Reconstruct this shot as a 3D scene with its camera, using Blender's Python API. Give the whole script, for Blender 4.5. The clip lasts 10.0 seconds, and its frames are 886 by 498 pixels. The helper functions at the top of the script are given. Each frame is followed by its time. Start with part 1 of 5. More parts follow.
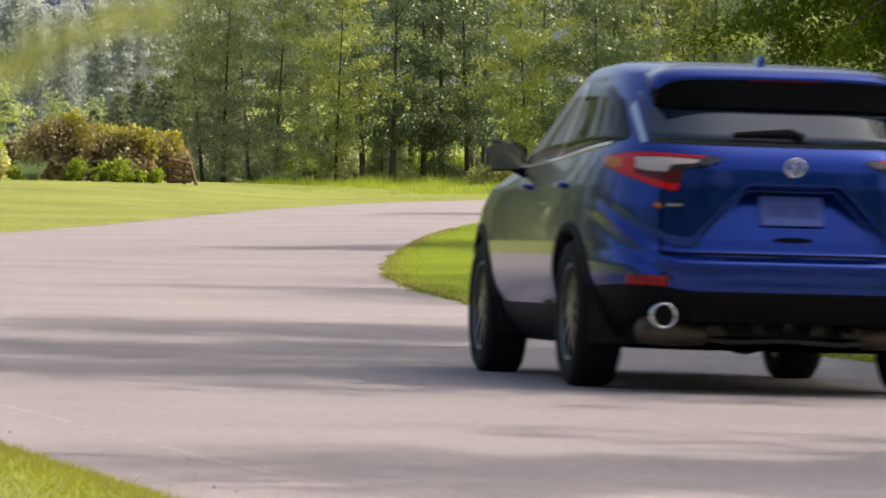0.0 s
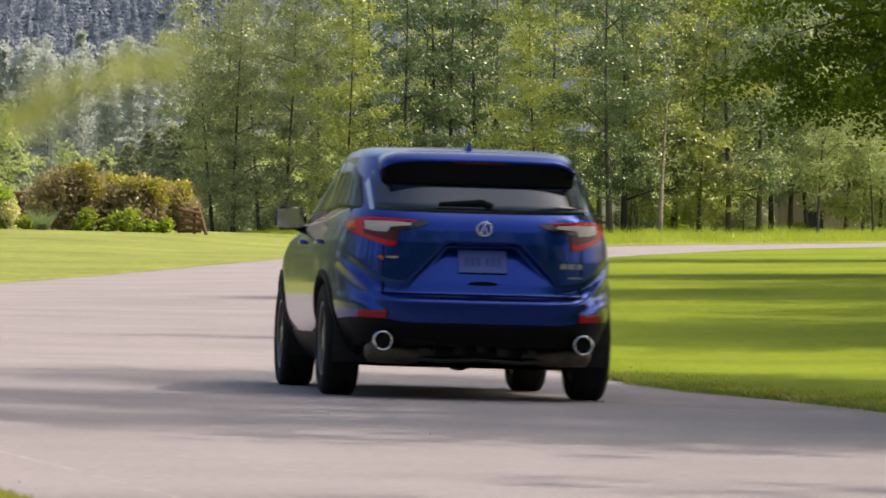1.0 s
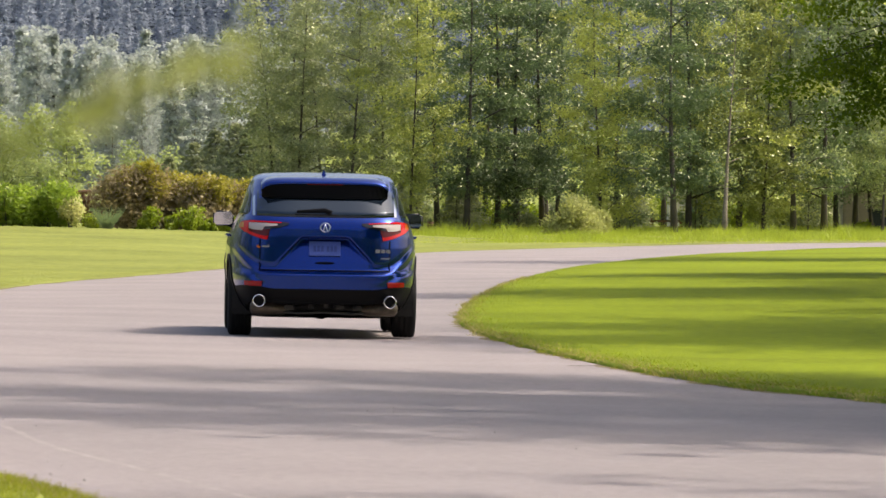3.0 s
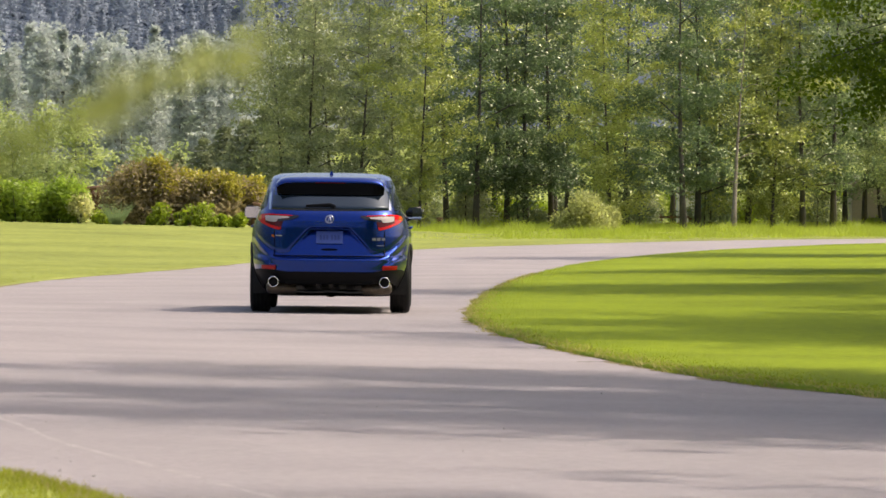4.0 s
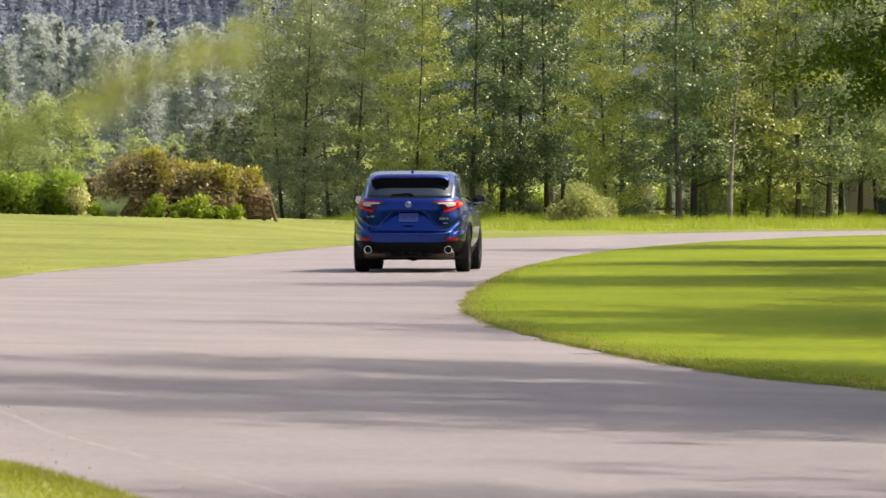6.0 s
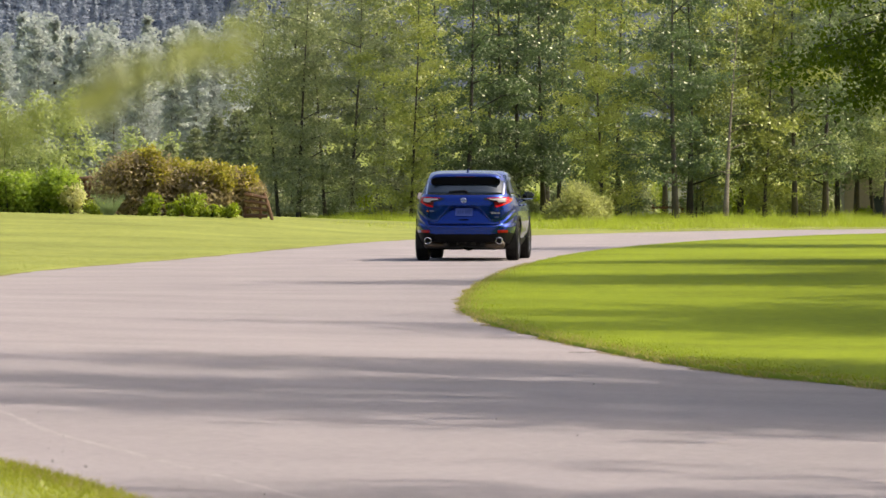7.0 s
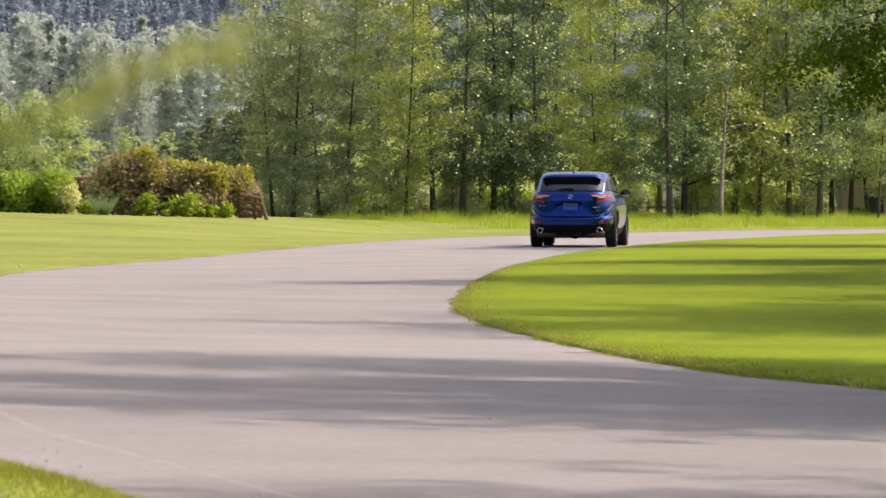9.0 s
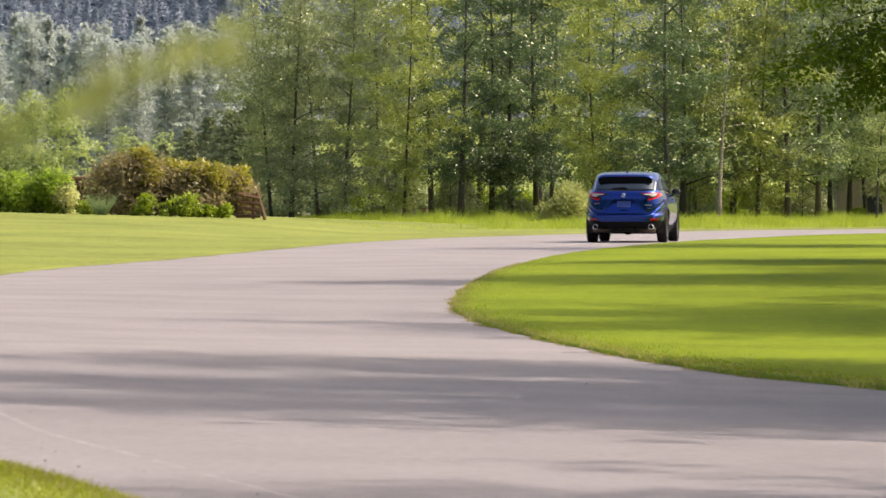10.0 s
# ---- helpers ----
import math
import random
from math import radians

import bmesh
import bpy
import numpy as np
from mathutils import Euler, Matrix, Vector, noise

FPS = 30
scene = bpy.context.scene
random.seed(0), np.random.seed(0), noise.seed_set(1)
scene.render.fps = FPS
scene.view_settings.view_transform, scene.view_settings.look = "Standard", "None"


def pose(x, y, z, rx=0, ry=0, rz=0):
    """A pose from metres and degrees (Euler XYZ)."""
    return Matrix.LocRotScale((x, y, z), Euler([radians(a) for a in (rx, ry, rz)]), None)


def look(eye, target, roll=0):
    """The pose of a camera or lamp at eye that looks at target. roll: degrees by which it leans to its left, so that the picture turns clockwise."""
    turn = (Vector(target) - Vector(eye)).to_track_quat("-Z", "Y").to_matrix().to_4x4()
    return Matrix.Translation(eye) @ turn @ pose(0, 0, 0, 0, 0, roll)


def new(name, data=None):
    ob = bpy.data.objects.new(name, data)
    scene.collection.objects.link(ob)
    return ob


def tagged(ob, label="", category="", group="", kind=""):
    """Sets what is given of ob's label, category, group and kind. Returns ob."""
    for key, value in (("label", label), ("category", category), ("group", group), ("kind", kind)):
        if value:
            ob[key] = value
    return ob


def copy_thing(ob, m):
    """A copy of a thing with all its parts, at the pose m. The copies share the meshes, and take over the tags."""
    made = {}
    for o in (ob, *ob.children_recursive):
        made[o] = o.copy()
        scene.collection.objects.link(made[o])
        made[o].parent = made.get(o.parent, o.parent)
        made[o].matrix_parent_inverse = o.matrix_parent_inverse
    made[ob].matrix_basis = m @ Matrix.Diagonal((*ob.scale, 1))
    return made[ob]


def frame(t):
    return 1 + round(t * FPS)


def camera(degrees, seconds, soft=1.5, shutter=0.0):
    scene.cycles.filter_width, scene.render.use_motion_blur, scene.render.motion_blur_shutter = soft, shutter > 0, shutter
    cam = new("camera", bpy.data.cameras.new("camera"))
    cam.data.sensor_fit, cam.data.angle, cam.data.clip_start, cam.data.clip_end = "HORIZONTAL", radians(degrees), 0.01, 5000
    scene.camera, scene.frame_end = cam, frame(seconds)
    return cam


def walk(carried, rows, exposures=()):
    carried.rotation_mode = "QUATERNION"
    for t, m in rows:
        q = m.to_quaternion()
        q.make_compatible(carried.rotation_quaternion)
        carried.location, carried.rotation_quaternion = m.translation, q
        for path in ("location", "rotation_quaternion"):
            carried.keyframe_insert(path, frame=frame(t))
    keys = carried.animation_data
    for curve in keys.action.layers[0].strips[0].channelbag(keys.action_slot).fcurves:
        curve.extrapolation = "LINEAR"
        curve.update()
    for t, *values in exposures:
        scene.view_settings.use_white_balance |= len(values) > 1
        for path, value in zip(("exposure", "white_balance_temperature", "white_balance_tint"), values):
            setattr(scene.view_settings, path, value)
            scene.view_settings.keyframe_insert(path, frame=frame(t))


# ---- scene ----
# A long lens on a tripod in the grass beside the road: it only pans and tilts.
cam = camera(9.0, 10.0, soft=1.5, shutter=0.5)
EYE = 1.37
PAN = [(0.0, -.699, -.992), (0.5, -.673, -.705), (1.0, -.598, -.486), (1.5, -.403, -.431), (2.0, -.210, -.463), (2.5, -.046, -.483),
       (3.0, .058, -.500), (4.5, .161, -.558), (5.0, .155, -.575), (5.5, .135, -.601), (7.0, .072, -.638), (7.5, .060, -.638),
       (8.0, .046, -.637), (8.5, .029, -.633), (9.0, .017, -.637), (9.5, .015, -.638), (10.0, .0, -.638)]
walk(cam, [(t, pose(0, 0, EYE, 90 + pitch, 0, yaw)) for t, yaw, pitch in PAN], [(0.0, 0.64, 6650, 12), (10.0, 0.64, 6650, 12)])
cam.data.dof.use_dof = True
cam.data.dof.focus_distance = 85.0
cam.data.dof.aperture_fstop = 19.0

# ---- world and sun ----
SUN_ELEV, SUN_AZ = 49.5, 12.0  # degrees up; degrees ahead of the +x axis
world = bpy.data.worlds.new("world")
scene.world = world
world.use_nodes = True
wn = world.node_tree.nodes
sky = wn.new("ShaderNodeTexSky")
sky.sky_type = 'NISHITA'
sky.sun_disc = False
sky.sun_elevation = radians(SUN_ELEV)
sky.sun_rotation = radians(90 - SUN_AZ)
sky.dust_density = 6.0
world.node_tree.links.new(sky.outputs[0], wn["Background"].inputs[0])
wn["Background"].inputs[1].default_value = 0.15
sun_data = bpy.data.lights.new("sun", 'SUN')
sun_data.energy = 2.15
sun_data.angle = radians(0.9)
sun_data.color = (1.0, 0.94, 0.85)
sun = new("sun", sun_data)
sd = Vector((math.cos(radians(SUN_ELEV)) * math.cos(radians(SUN_AZ)), math.cos(radians(SUN_ELEV)) * math.sin(radians(SUN_AZ)), math.sin(radians(SUN_ELEV))))
sun.matrix_world = look(sd * 100, (0, 0, 0))


# ---- materials ----
def material(name, base, rough=0.6, metal=0.0, vary=0.25, scale=3.0, fine=40.0, bump=0.0, bump_scale=60.0, coat=0.0, spec=0.5, tint=None, random_amount=0.0, coords="Object"):
    """A surface with stains at a large and a fine scale, and relief."""
    m = bpy.data.materials.new(name)
    m.use_nodes = True
    n, l = m.node_tree.nodes, m.node_tree.links
    b = n["Principled BSDF"]
    b.inputs["Roughness"].default_value = rough
    b.inputs["Metallic"].default_value = metal
    b.inputs["Coat Weight"].default_value = coat
    b.inputs["Coat Roughness"].default_value = 0.04
    b.inputs["Specular IOR Level"].default_value = spec
    tc = n.new("ShaderNodeTexCoord")
    n1, n2 = n.new("ShaderNodeTexNoise"), n.new("ShaderNodeTexNoise")
    n1.inputs["Scale"].default_value, n2.inputs["Scale"].default_value = scale, fine
    n1.inputs["Detail"].default_value = 6
    l.new(tc.outputs[coords], n1.inputs["Vector"])
    l.new(tc.outputs[coords], n2.inputs["Vector"])
    add = n.new("ShaderNodeMath")
    add.operation = 'ADD'
    l.new(n1.outputs["Fac"], add.inputs[0])
    l.new(n2.outputs["Fac"], add.inputs[1])
    last = add
    if random_amount:
        info = n.new("ShaderNodeObjectInfo")
        mul = n.new("ShaderNodeMath")
        mul.operation = 'MULTIPLY_ADD'
        mul.inputs[1].default_value = random_amount
        l.new(info.outputs["Random"], mul.inputs[0])
        l.new(add.outputs[0], mul.inputs[2])
        last = mul
    ramp = n.new("ShaderNodeMapRange")
    ramp.inputs[1].default_value, ramp.inputs[2].default_value = 0.7, 1.3 + random_amount
    l.new(last.outputs[0], ramp.inputs[0])
    mix = n.new("ShaderNodeMix")
    mix.data_type = 'RGBA'
    lo = tuple(c * (1 - vary) for c in base)
    hi = tint or tuple(min(1, c * (1 + vary)) for c in base)
    mix.inputs[6].default_value, mix.inputs[7].default_value = (*lo, 1), (*hi, 1)
    l.new(ramp.outputs[0], mix.inputs[0])
    l.new(mix.outputs[2], b.inputs["Base Color"])
    if bump:
        n3, bp = n.new("ShaderNodeTexNoise"), n.new("ShaderNodeBump")
        n3.inputs["Scale"].default_value = bump_scale
        n3.inputs["Detail"].default_value = 5
        bp.inputs["Strength"].default_value = bump
        bp.inputs["Distance"].default_value = 0.02
        l.new(tc.outputs[coords], n3.inputs["Vector"])
        l.new(n3.outputs["Fac"], bp.inputs["Height"])
        l.new(bp.outputs["Normal"], b.inputs["Normal"])
    return m


def leaf_material(name, dark, light, gloss=0.3, through_light=0.55, rough=0.45, glow=(1.26, 1.3, 0.88)):
    """Leaves: colour varies from leaf to leaf, light comes through them, and the top side shines."""
    m = bpy.data.materials.new(name)
    m.use_nodes = True
    n, l = m.node_tree.nodes, m.node_tree.links
    n.remove(n["Principled BSDF"])
    geo = n.new("ShaderNodeNewGeometry")
    tc = n.new("ShaderNodeTexCoord")
    big = n.new("ShaderNodeTexNoise")
    big.inputs["Scale"].default_value = 0.6
    l.new(tc.outputs["Object"], big.inputs["Vector"])
    avg = n.new("ShaderNodeMath")
    avg.operation = 'MULTIPLY_ADD'
    avg.inputs[1].default_value = 0.55
    l.new(geo.outputs["Random Per Island"], avg.inputs[0])
    sub = n.new("ShaderNodeMath")
    sub.operation = 'MULTIPLY_ADD'
    sub.inputs[1].default_value, sub.inputs[2].default_value = 1.6, -0.80
    l.new(big.outputs["Fac"], sub.inputs[0])
    info = n.new("ShaderNodeObjectInfo")
    each = n.new("ShaderNodeMath")
    each.operation = 'MULTIPLY_ADD'
    each.inputs[1].default_value = 0.45
    l.new(info.outputs["Random"], each.inputs[0])
    l.new(sub.outputs[0], each.inputs[2])
    l.new(each.outputs[0], avg.inputs[2])
    mix = n.new("ShaderNodeMix")
    mix.data_type = 'RGBA'
    mix.clamp_factor = True
    mix.inputs[6].default_value, mix.inputs[7].default_value = (*dark, 1), (*light, 1)
    l.new(avg.outputs[0], mix.inputs[0])
    d, t, g = n.new("ShaderNodeBsdfDiffuse"), n.new("ShaderNodeBsdfTranslucent"), n.new("ShaderNodeBsdfGlossy")
    g.inputs["Roughness"].default_value = rough
    g.inputs["Color"].default_value = (0.92, 0.92, 0.66, 1)
    warm = n.new("ShaderNodeMix")
    warm.data_type = 'RGBA'
    warm.blend_type = 'MULTIPLY'
    warm.inputs[0].default_value = 1.0
    warm.inputs[7].default_value = (*glow, 1)
    l.new(mix.outputs[2], warm.inputs[6])
    l.new(mix.outputs[2], d.inputs["Color"])
    l.new(warm.outputs[2], t.inputs["Color"])
    m1, m2 = n.new("ShaderNodeMixShader"), n.new("ShaderNodeMixShader")
    m1.inputs[0].default_value = through_light
    l.new(d.outputs[0], m1.inputs[1])
    l.new(t.outputs[0], m1.inputs[2])
    m2.inputs[0].default_value = gloss * 0.25
    l.new(m1.outputs[0], m2.inputs[1])
    l.new(g.outputs[0], m2.inputs[2])
    l.new(m2.outputs[0], n["Material Output"].inputs["Surface"])
    return m


def glass_material(name, tint, rough=0.02, clear=0.5, spec=0.22, sheen=(1, 1, 1)):
    m = bpy.data.materials.new(name)
    m.use_nodes = True
    b = m.node_tree.nodes["Principled BSDF"]
    b.inputs["Base Color"].default_value = (*tint, 1)
    b.inputs["Roughness"].default_value = rough
    b.inputs["Transmission Weight"].default_value = clear
    b.inputs["Specular Tint"].default_value = (*sheen, 1)
    b.inputs["Specular IOR Level"].default_value = spec
    return m


def lamp_red(name, base, rough=0.12):
    m = bpy.data.materials.new(name)
    m.use_nodes = True
    b = m.node_tree.nodes["Principled BSDF"]
    b.inputs["Base Color"].default_value = (*base, 1)
    b.inputs["Roughness"].default_value = rough
    b.inputs["Specular IOR Level"].default_value = 0.35
    return m


ASPHALT = material("worn_pale_asphalt", (0.283, 0.248, 0.238), rough=0.85, vary=0.15, scale=0.45, fine=18.0, bump=0.4, bump_scale=90.0, spec=0.3)
LAWN = material("mown_lawn", (0.176, 0.224, 0.010), rough=0.9, vary=0.28, scale=0.25, fine=9.0, bump=0.6, bump_scale=30.0, spec=0.1)
LAWN_PALE = material("sun_bleached_lawn", (0.220, 0.243, 0.054), rough=0.9, vary=0.28, scale=0.2, fine=5.0, bump=0.5, bump_scale=25.0, spec=0.1)
EARTH = material("meadow_soil", (0.20, 0.235, 0.045), rough=0.95, vary=0.3, scale=0.05, fine=2.0, spec=0.1)
PALE_JOINT = material("pale_joint_strip", (0.325, 0.29, 0.275), rough=0.9, vary=0.2, scale=3.0, fine=40.0, spec=0.1)
JOINT = material("dusty_joint_filler", (0.195, 0.165, 0.15), rough=0.95, vary=0.3, scale=3.0, fine=40.0, spec=0.1)
DIRT = material("dry_verge_soil", (0.20, 0.168, 0.09), rough=0.95, vary=0.35, scale=2.0, fine=30.0, bump=0.5, spec=0.1)
BARK = material("grey_brown_bark", (0.068, 0.058, 0.050), rough=0.9, vary=0.45, scale=3.0, fine=18.0, bump=0.8, bump_scale=14.0, random_amount=0.6, tint=(0.125, 0.108, 0.09))
PALE_BARK = material("pale_aspen_bark", (0.24, 0.20, 0.155), rough=0.85, vary=0.4, scale=3.0, fine=18.0, bump=0.5, bump_scale=14.0)
TIMBER = material("weathered_brown_timber", (0.13, 0.06, 0.03), rough=0.8, vary=0.4, scale=2.0, fine=25.0, bump=0.4, random_amount=0.5, tint=(0.22, 0.12, 0.06))
# Extra blue in the wood's edge leaf colours imitates thin air haze.
LEAF = leaf_material("poplar_leaf", (0.092, 0.126, 0.085), (0.25, 0.31, 0.165), gloss=0.30, through_light=0.6, rough=0.42)
LEAF_ASPEN = leaf_material("grey_green_aspen_leaf", (0.155, 0.182, 0.120), (0.40, 0.43, 0.235), gloss=0.32, through_light=0.6, rough=0.42)
LEAF_DARK = leaf_material("shady_cottonwood_leaf", (0.058, 0.095, 0.063), (0.172, 0.235, 0.115), gloss=0.28, rough=0.38)
LEAF_YELLOW = leaf_material("sunlit_birch_leaf", (0.185, 0.215, 0.068), (0.46, 0.485, 0.14), gloss=0.32, through_light=0.62, rough=0.42)
LEAF_DEEP = leaf_material("willow_leaf", (0.050, 0.088, 0.007), (0.165, 0.222, 0.016), gloss=0.07)
NEEDLE = leaf_material("spruce_needle", (0.20, 0.22, 0.155), (0.37, 0.39, 0.245), gloss=0.1, through_light=0.45)
# Pale grey-green leaf colour stands in for air haze over the valley wood.
LEAF_FAR = leaf_material("haze_tinted_hillside_leaf", (0.41, 0.44, 0.43), (0.52, 0.545, 0.51), gloss=0.0, through_light=0.5, glow=(1.15, 1.17, 1.08))
LEAF_PURPLE = leaf_material("ninebark_leaf", (0.235, 0.185, 0.11), (0.52, 0.425, 0.26), gloss=0.08, through_light=0.4)
LEAF_OCHRE = leaf_material("ninebark_young_leaf", (0.245, 0.215, 0.035), (0.47, 0.425, 0.07), gloss=0.18)
LEAF_HEDGE = leaf_material("hedge_leaf", (0.16, 0.235, 0.035), (0.40, 0.50, 0.075), gloss=0.15)
LEAF_LIME = leaf_material("lime_shrub_leaf", (0.17, 0.23, 0.015), (0.36, 0.43, 0.03), gloss=0.25)
LEAF_CREAM = leaf_material("cream_flower", (0.50, 0.475, 0.24), (0.78, 0.75, 0.48), gloss=0.05)
GRASS_TALL = leaf_material("tall_meadow_grass", (0.25, 0.305, 0.03), (0.46, 0.53, 0.055), gloss=0.2, through_light=0.5)
GRASS_LAWN = leaf_material("lawn_blade", (0.168, 0.212, 0.010), (0.312, 0.372, 0.017), gloss=0.1, through_light=0.5)
GRASS_NEAR = leaf_material("yellowing_lawn_blade", (0.20, 0.215, 0.018), (0.38, 0.40, 0.045), gloss=0.1, through_light=0.5)
GRASS_BLUE = leaf_material("blue_oat_grass", (0.12, 0.17, 0.10), (0.24, 0.30, 0.18), gloss=0.1)
GRASS_PALE = leaf_material("sun_bleached_lawn_blade", (0.192, 0.215, 0.042), (0.332, 0.355, 0.080), gloss=0.12, through_light=0.4)
# Pale blue-grey puts the haze of distance into the ridge needles.
NEEDLE_FAR = leaf_material("haze_tinted_ridge_needle", (0.33, 0.365, 0.415), (0.37, 0.405, 0.455), gloss=0.0, through_light=0.5, glow=(1.1, 1.12, 1.1))
LEAF_SCRUB = leaf_material("pale_scrub_leaf", (0.24, 0.29, 0.14), (0.48, 0.52, 0.25), gloss=0.05, through_light=0.35)
LEAF_SPRIG = leaf_material("pale_sprig_leaf", (0.32, 0.33, 0.13), (0.46, 0.47, 0.22), gloss=0.05)
STRAW = leaf_material("dry_straw_blade", (0.26, 0.225, 0.08), (0.42, 0.37, 0.15), gloss=0.1)
PAINT = material("metallic_blue_paint", (0.0005, 0.030, 0.225), rough=0.20, metal=0.86, vary=0.05, scale=2.0, fine=400.0, coat=0.6, spec=0.3)
BLACK = material("black_textured_plastic", (0.006, 0.006, 0.007), rough=0.5, vary=0.2, fine=120.0, spec=0.1)
MATT_BLACK = material("dull_black_panel", (0.004, 0.004, 0.005), rough=0.5, vary=0.1, spec=0.05)
GLOSS_BLACK = material("gloss_black_trim", (0.006, 0.006, 0.007), rough=0.12, vary=0.05, coat=0.6)
UNDER = material("dirty_underbody_metal", (0.007, 0.0065, 0.006), rough=0.7, vary=0.5, scale=8.0, fine=50.0)
MUFFLER = material("heat_tinted_steel", (0.10, 0.08, 0.06), rough=0.4, metal=0.6, vary=0.35, scale=6.0, fine=60.0)
RUBBER = material("tyre_rubber", (0.011, 0.0105, 0.0105), rough=0.8, vary=0.3, scale=6.0, fine=80.0, spec=0.25)
STEEL = material("dull_steel", (0.035, 0.033, 0.03), rough=0.45, metal=0.3, vary=0.4, scale=9.0, fine=60.0)
CHROME = material("polished_chrome", (0.75, 0.76, 0.78), rough=0.10, metal=1.0, vary=0.03)
ALLOY = material("grey_alloy", (0.16, 0.16, 0.175), rough=0.28, metal=0.85, vary=0.08)
GLASS_DARK = glass_material("privacy_glass", (0.012, 0.016, 0.014), clear=0.0, rough=0.03, spec=0.07)
SMOKED = lamp_red("smoked_dark_red_lens", (0.09, 0.003, 0.004))
# The blue sheen paints a cool sky reflection onto the rear glass.
REAR_GLASS = glass_material("tinted_sky_sheen_glass", (0.010, 0.016, 0.024), clear=0.0, rough=0.03, spec=0.75, sheen=(0.74, 0.87, 1.0))
RED_LENS = lamp_red("red_lamp_lens", (0.56, 0.003, 0.006))
REFLECTOR_RED = lamp_red("red_reflector", (0.30, 0.006, 0.008))
CLEAR_LENS = lamp_red("pale_clear_lens", (0.48, 0.42, 0.40))
AMBER_LENS = lamp_red("amber_lamp_lens", (0.5, 0.13, 0.01))
BADGE = material("pale_badge_metal", (0.42, 0.43, 0.45), rough=0.2, metal=0.8, vary=0.05)
PLATE = material("blue_number_plate", (0.07, 0.11, 0.40), rough=0.35, vary=0.05)
PLATE_INK = material("plate_ink", (0.04, 0.065, 0.26), rough=0.5, vary=0.1)
MIRROR_SHELL = material("silver_grey_mirror_glass", (0.62, 0.63, 0.65), rough=0.12, metal=1.0, vary=0.04)
# The tan is darkened to hold the shade under the trees.
WALL_TAN = material("shaded_tan_board_wall", (0.33, 0.28, 0.20), rough=0.8, vary=0.12, scale=1.0, fine=20.0)
WALL_PALE = material("pale_render_wall", (0.6, 0.56, 0.48), rough=0.8, vary=0.1)
NAVY = material("dark_navy_door", (0.012, 0.02, 0.035), rough=0.5, vary=0.2)
TEAL = material("teal_tarp", (0.03, 0.14, 0.13), rough=0.6, vary=0.2)
ROOF = material("brown_shingle_roof", (0.10, 0.075, 0.06), rough=0.9, vary=0.3)
STONE = material("grey_stone", (0.3, 0.28, 0.25), rough=0.9, vary=0.3)


# ---- helpers of this scene ----
def mesh_from(name, verts, faces, mat, smooth=False):
    me = bpy.data.meshes.new(name)
    me.from_pydata(np.asarray(verts).tolist(), [], np.asarray(faces).tolist() if isinstance(faces, np.ndarray) else faces)
    me.materials.append(mat)
    if smooth:
        me.polygons.foreach_set("use_smooth", [True] * len(me.polygons))
    me.update()
    return me


def part(name, data, mat, parent, label=""):
    """A bmesh or mesh as one object under its thing."""
    if isinstance(data, bmesh.types.BMesh):
        me = bpy.data.meshes.new(name)
        data.to_mesh(me)
        data.free()
        me.materials.append(mat)
        data = me
    ob = new(name, data)
    ob.parent = parent
    if label:
        ob["label"] = label
    return ob


def smooth(bm):
    for f in bm.faces:
        f.smooth = True
    return bm


def box(sx, sy, sz, at=(0, 0, 0), bevel=0.0, turn=None):
    bm = bmesh.new()
    bmesh.ops.create_cube(bm, size=1.0, matrix=Matrix.Diagonal((sx, sy, sz, 1)))
    if bevel:
        bmesh.ops.bevel(bm, geom=bm.edges[:], offset=bevel, segments=2, affect='EDGES')
    if turn:
        bmesh.ops.transform(bm, matrix=turn, verts=bm.verts)
    bmesh.ops.translate(bm, vec=at, verts=bm.verts)
    return bm


def join(*bms):
    out = bmesh.new()
    for b in bms:
        me = bpy.data.meshes.new("t")
        b.to_mesh(me)
        b.free()
        out.from_mesh(me)
        bpy.data.meshes.remove(me)
    return out


def tube(points, radii, sides=8):
    """A tapering tube along points, capped."""
    verts, faces = [], []
    pts = [Vector(p) for p in points]
    for i, p in enumerate(pts):
        way = (pts[min(i + 1, len(pts) - 1)] - pts[max(i - 1, 0)]).normalized()
        a = way.orthogonal().normalized()
        b = way.cross(a)
        for k in range(sides):
            w = 2 * math.pi * k / sides
            verts.append(p + (a * math.cos(w) + b * math.sin(w)) * radii[i])
    for i in range(len(pts) - 1):
        for k in range(sides):
            j = (k + 1) % sides
            faces.append((i * sides + k, i * sides + j, (i + 1) * sides + j, (i + 1) * sides + k))
    faces.append(tuple(range(sides))[::-1])
    faces.append(tuple((len(pts) - 1) * sides + k for k in range(sides)))
    return [tuple(v) for v in verts], faces


def merge(pieces):
    verts, faces = [], []
    for v, f in pieces:
        o = len(verts)
        verts += list(v)
        faces += [tuple(i + o for i in q) for q in f]
    return verts, faces


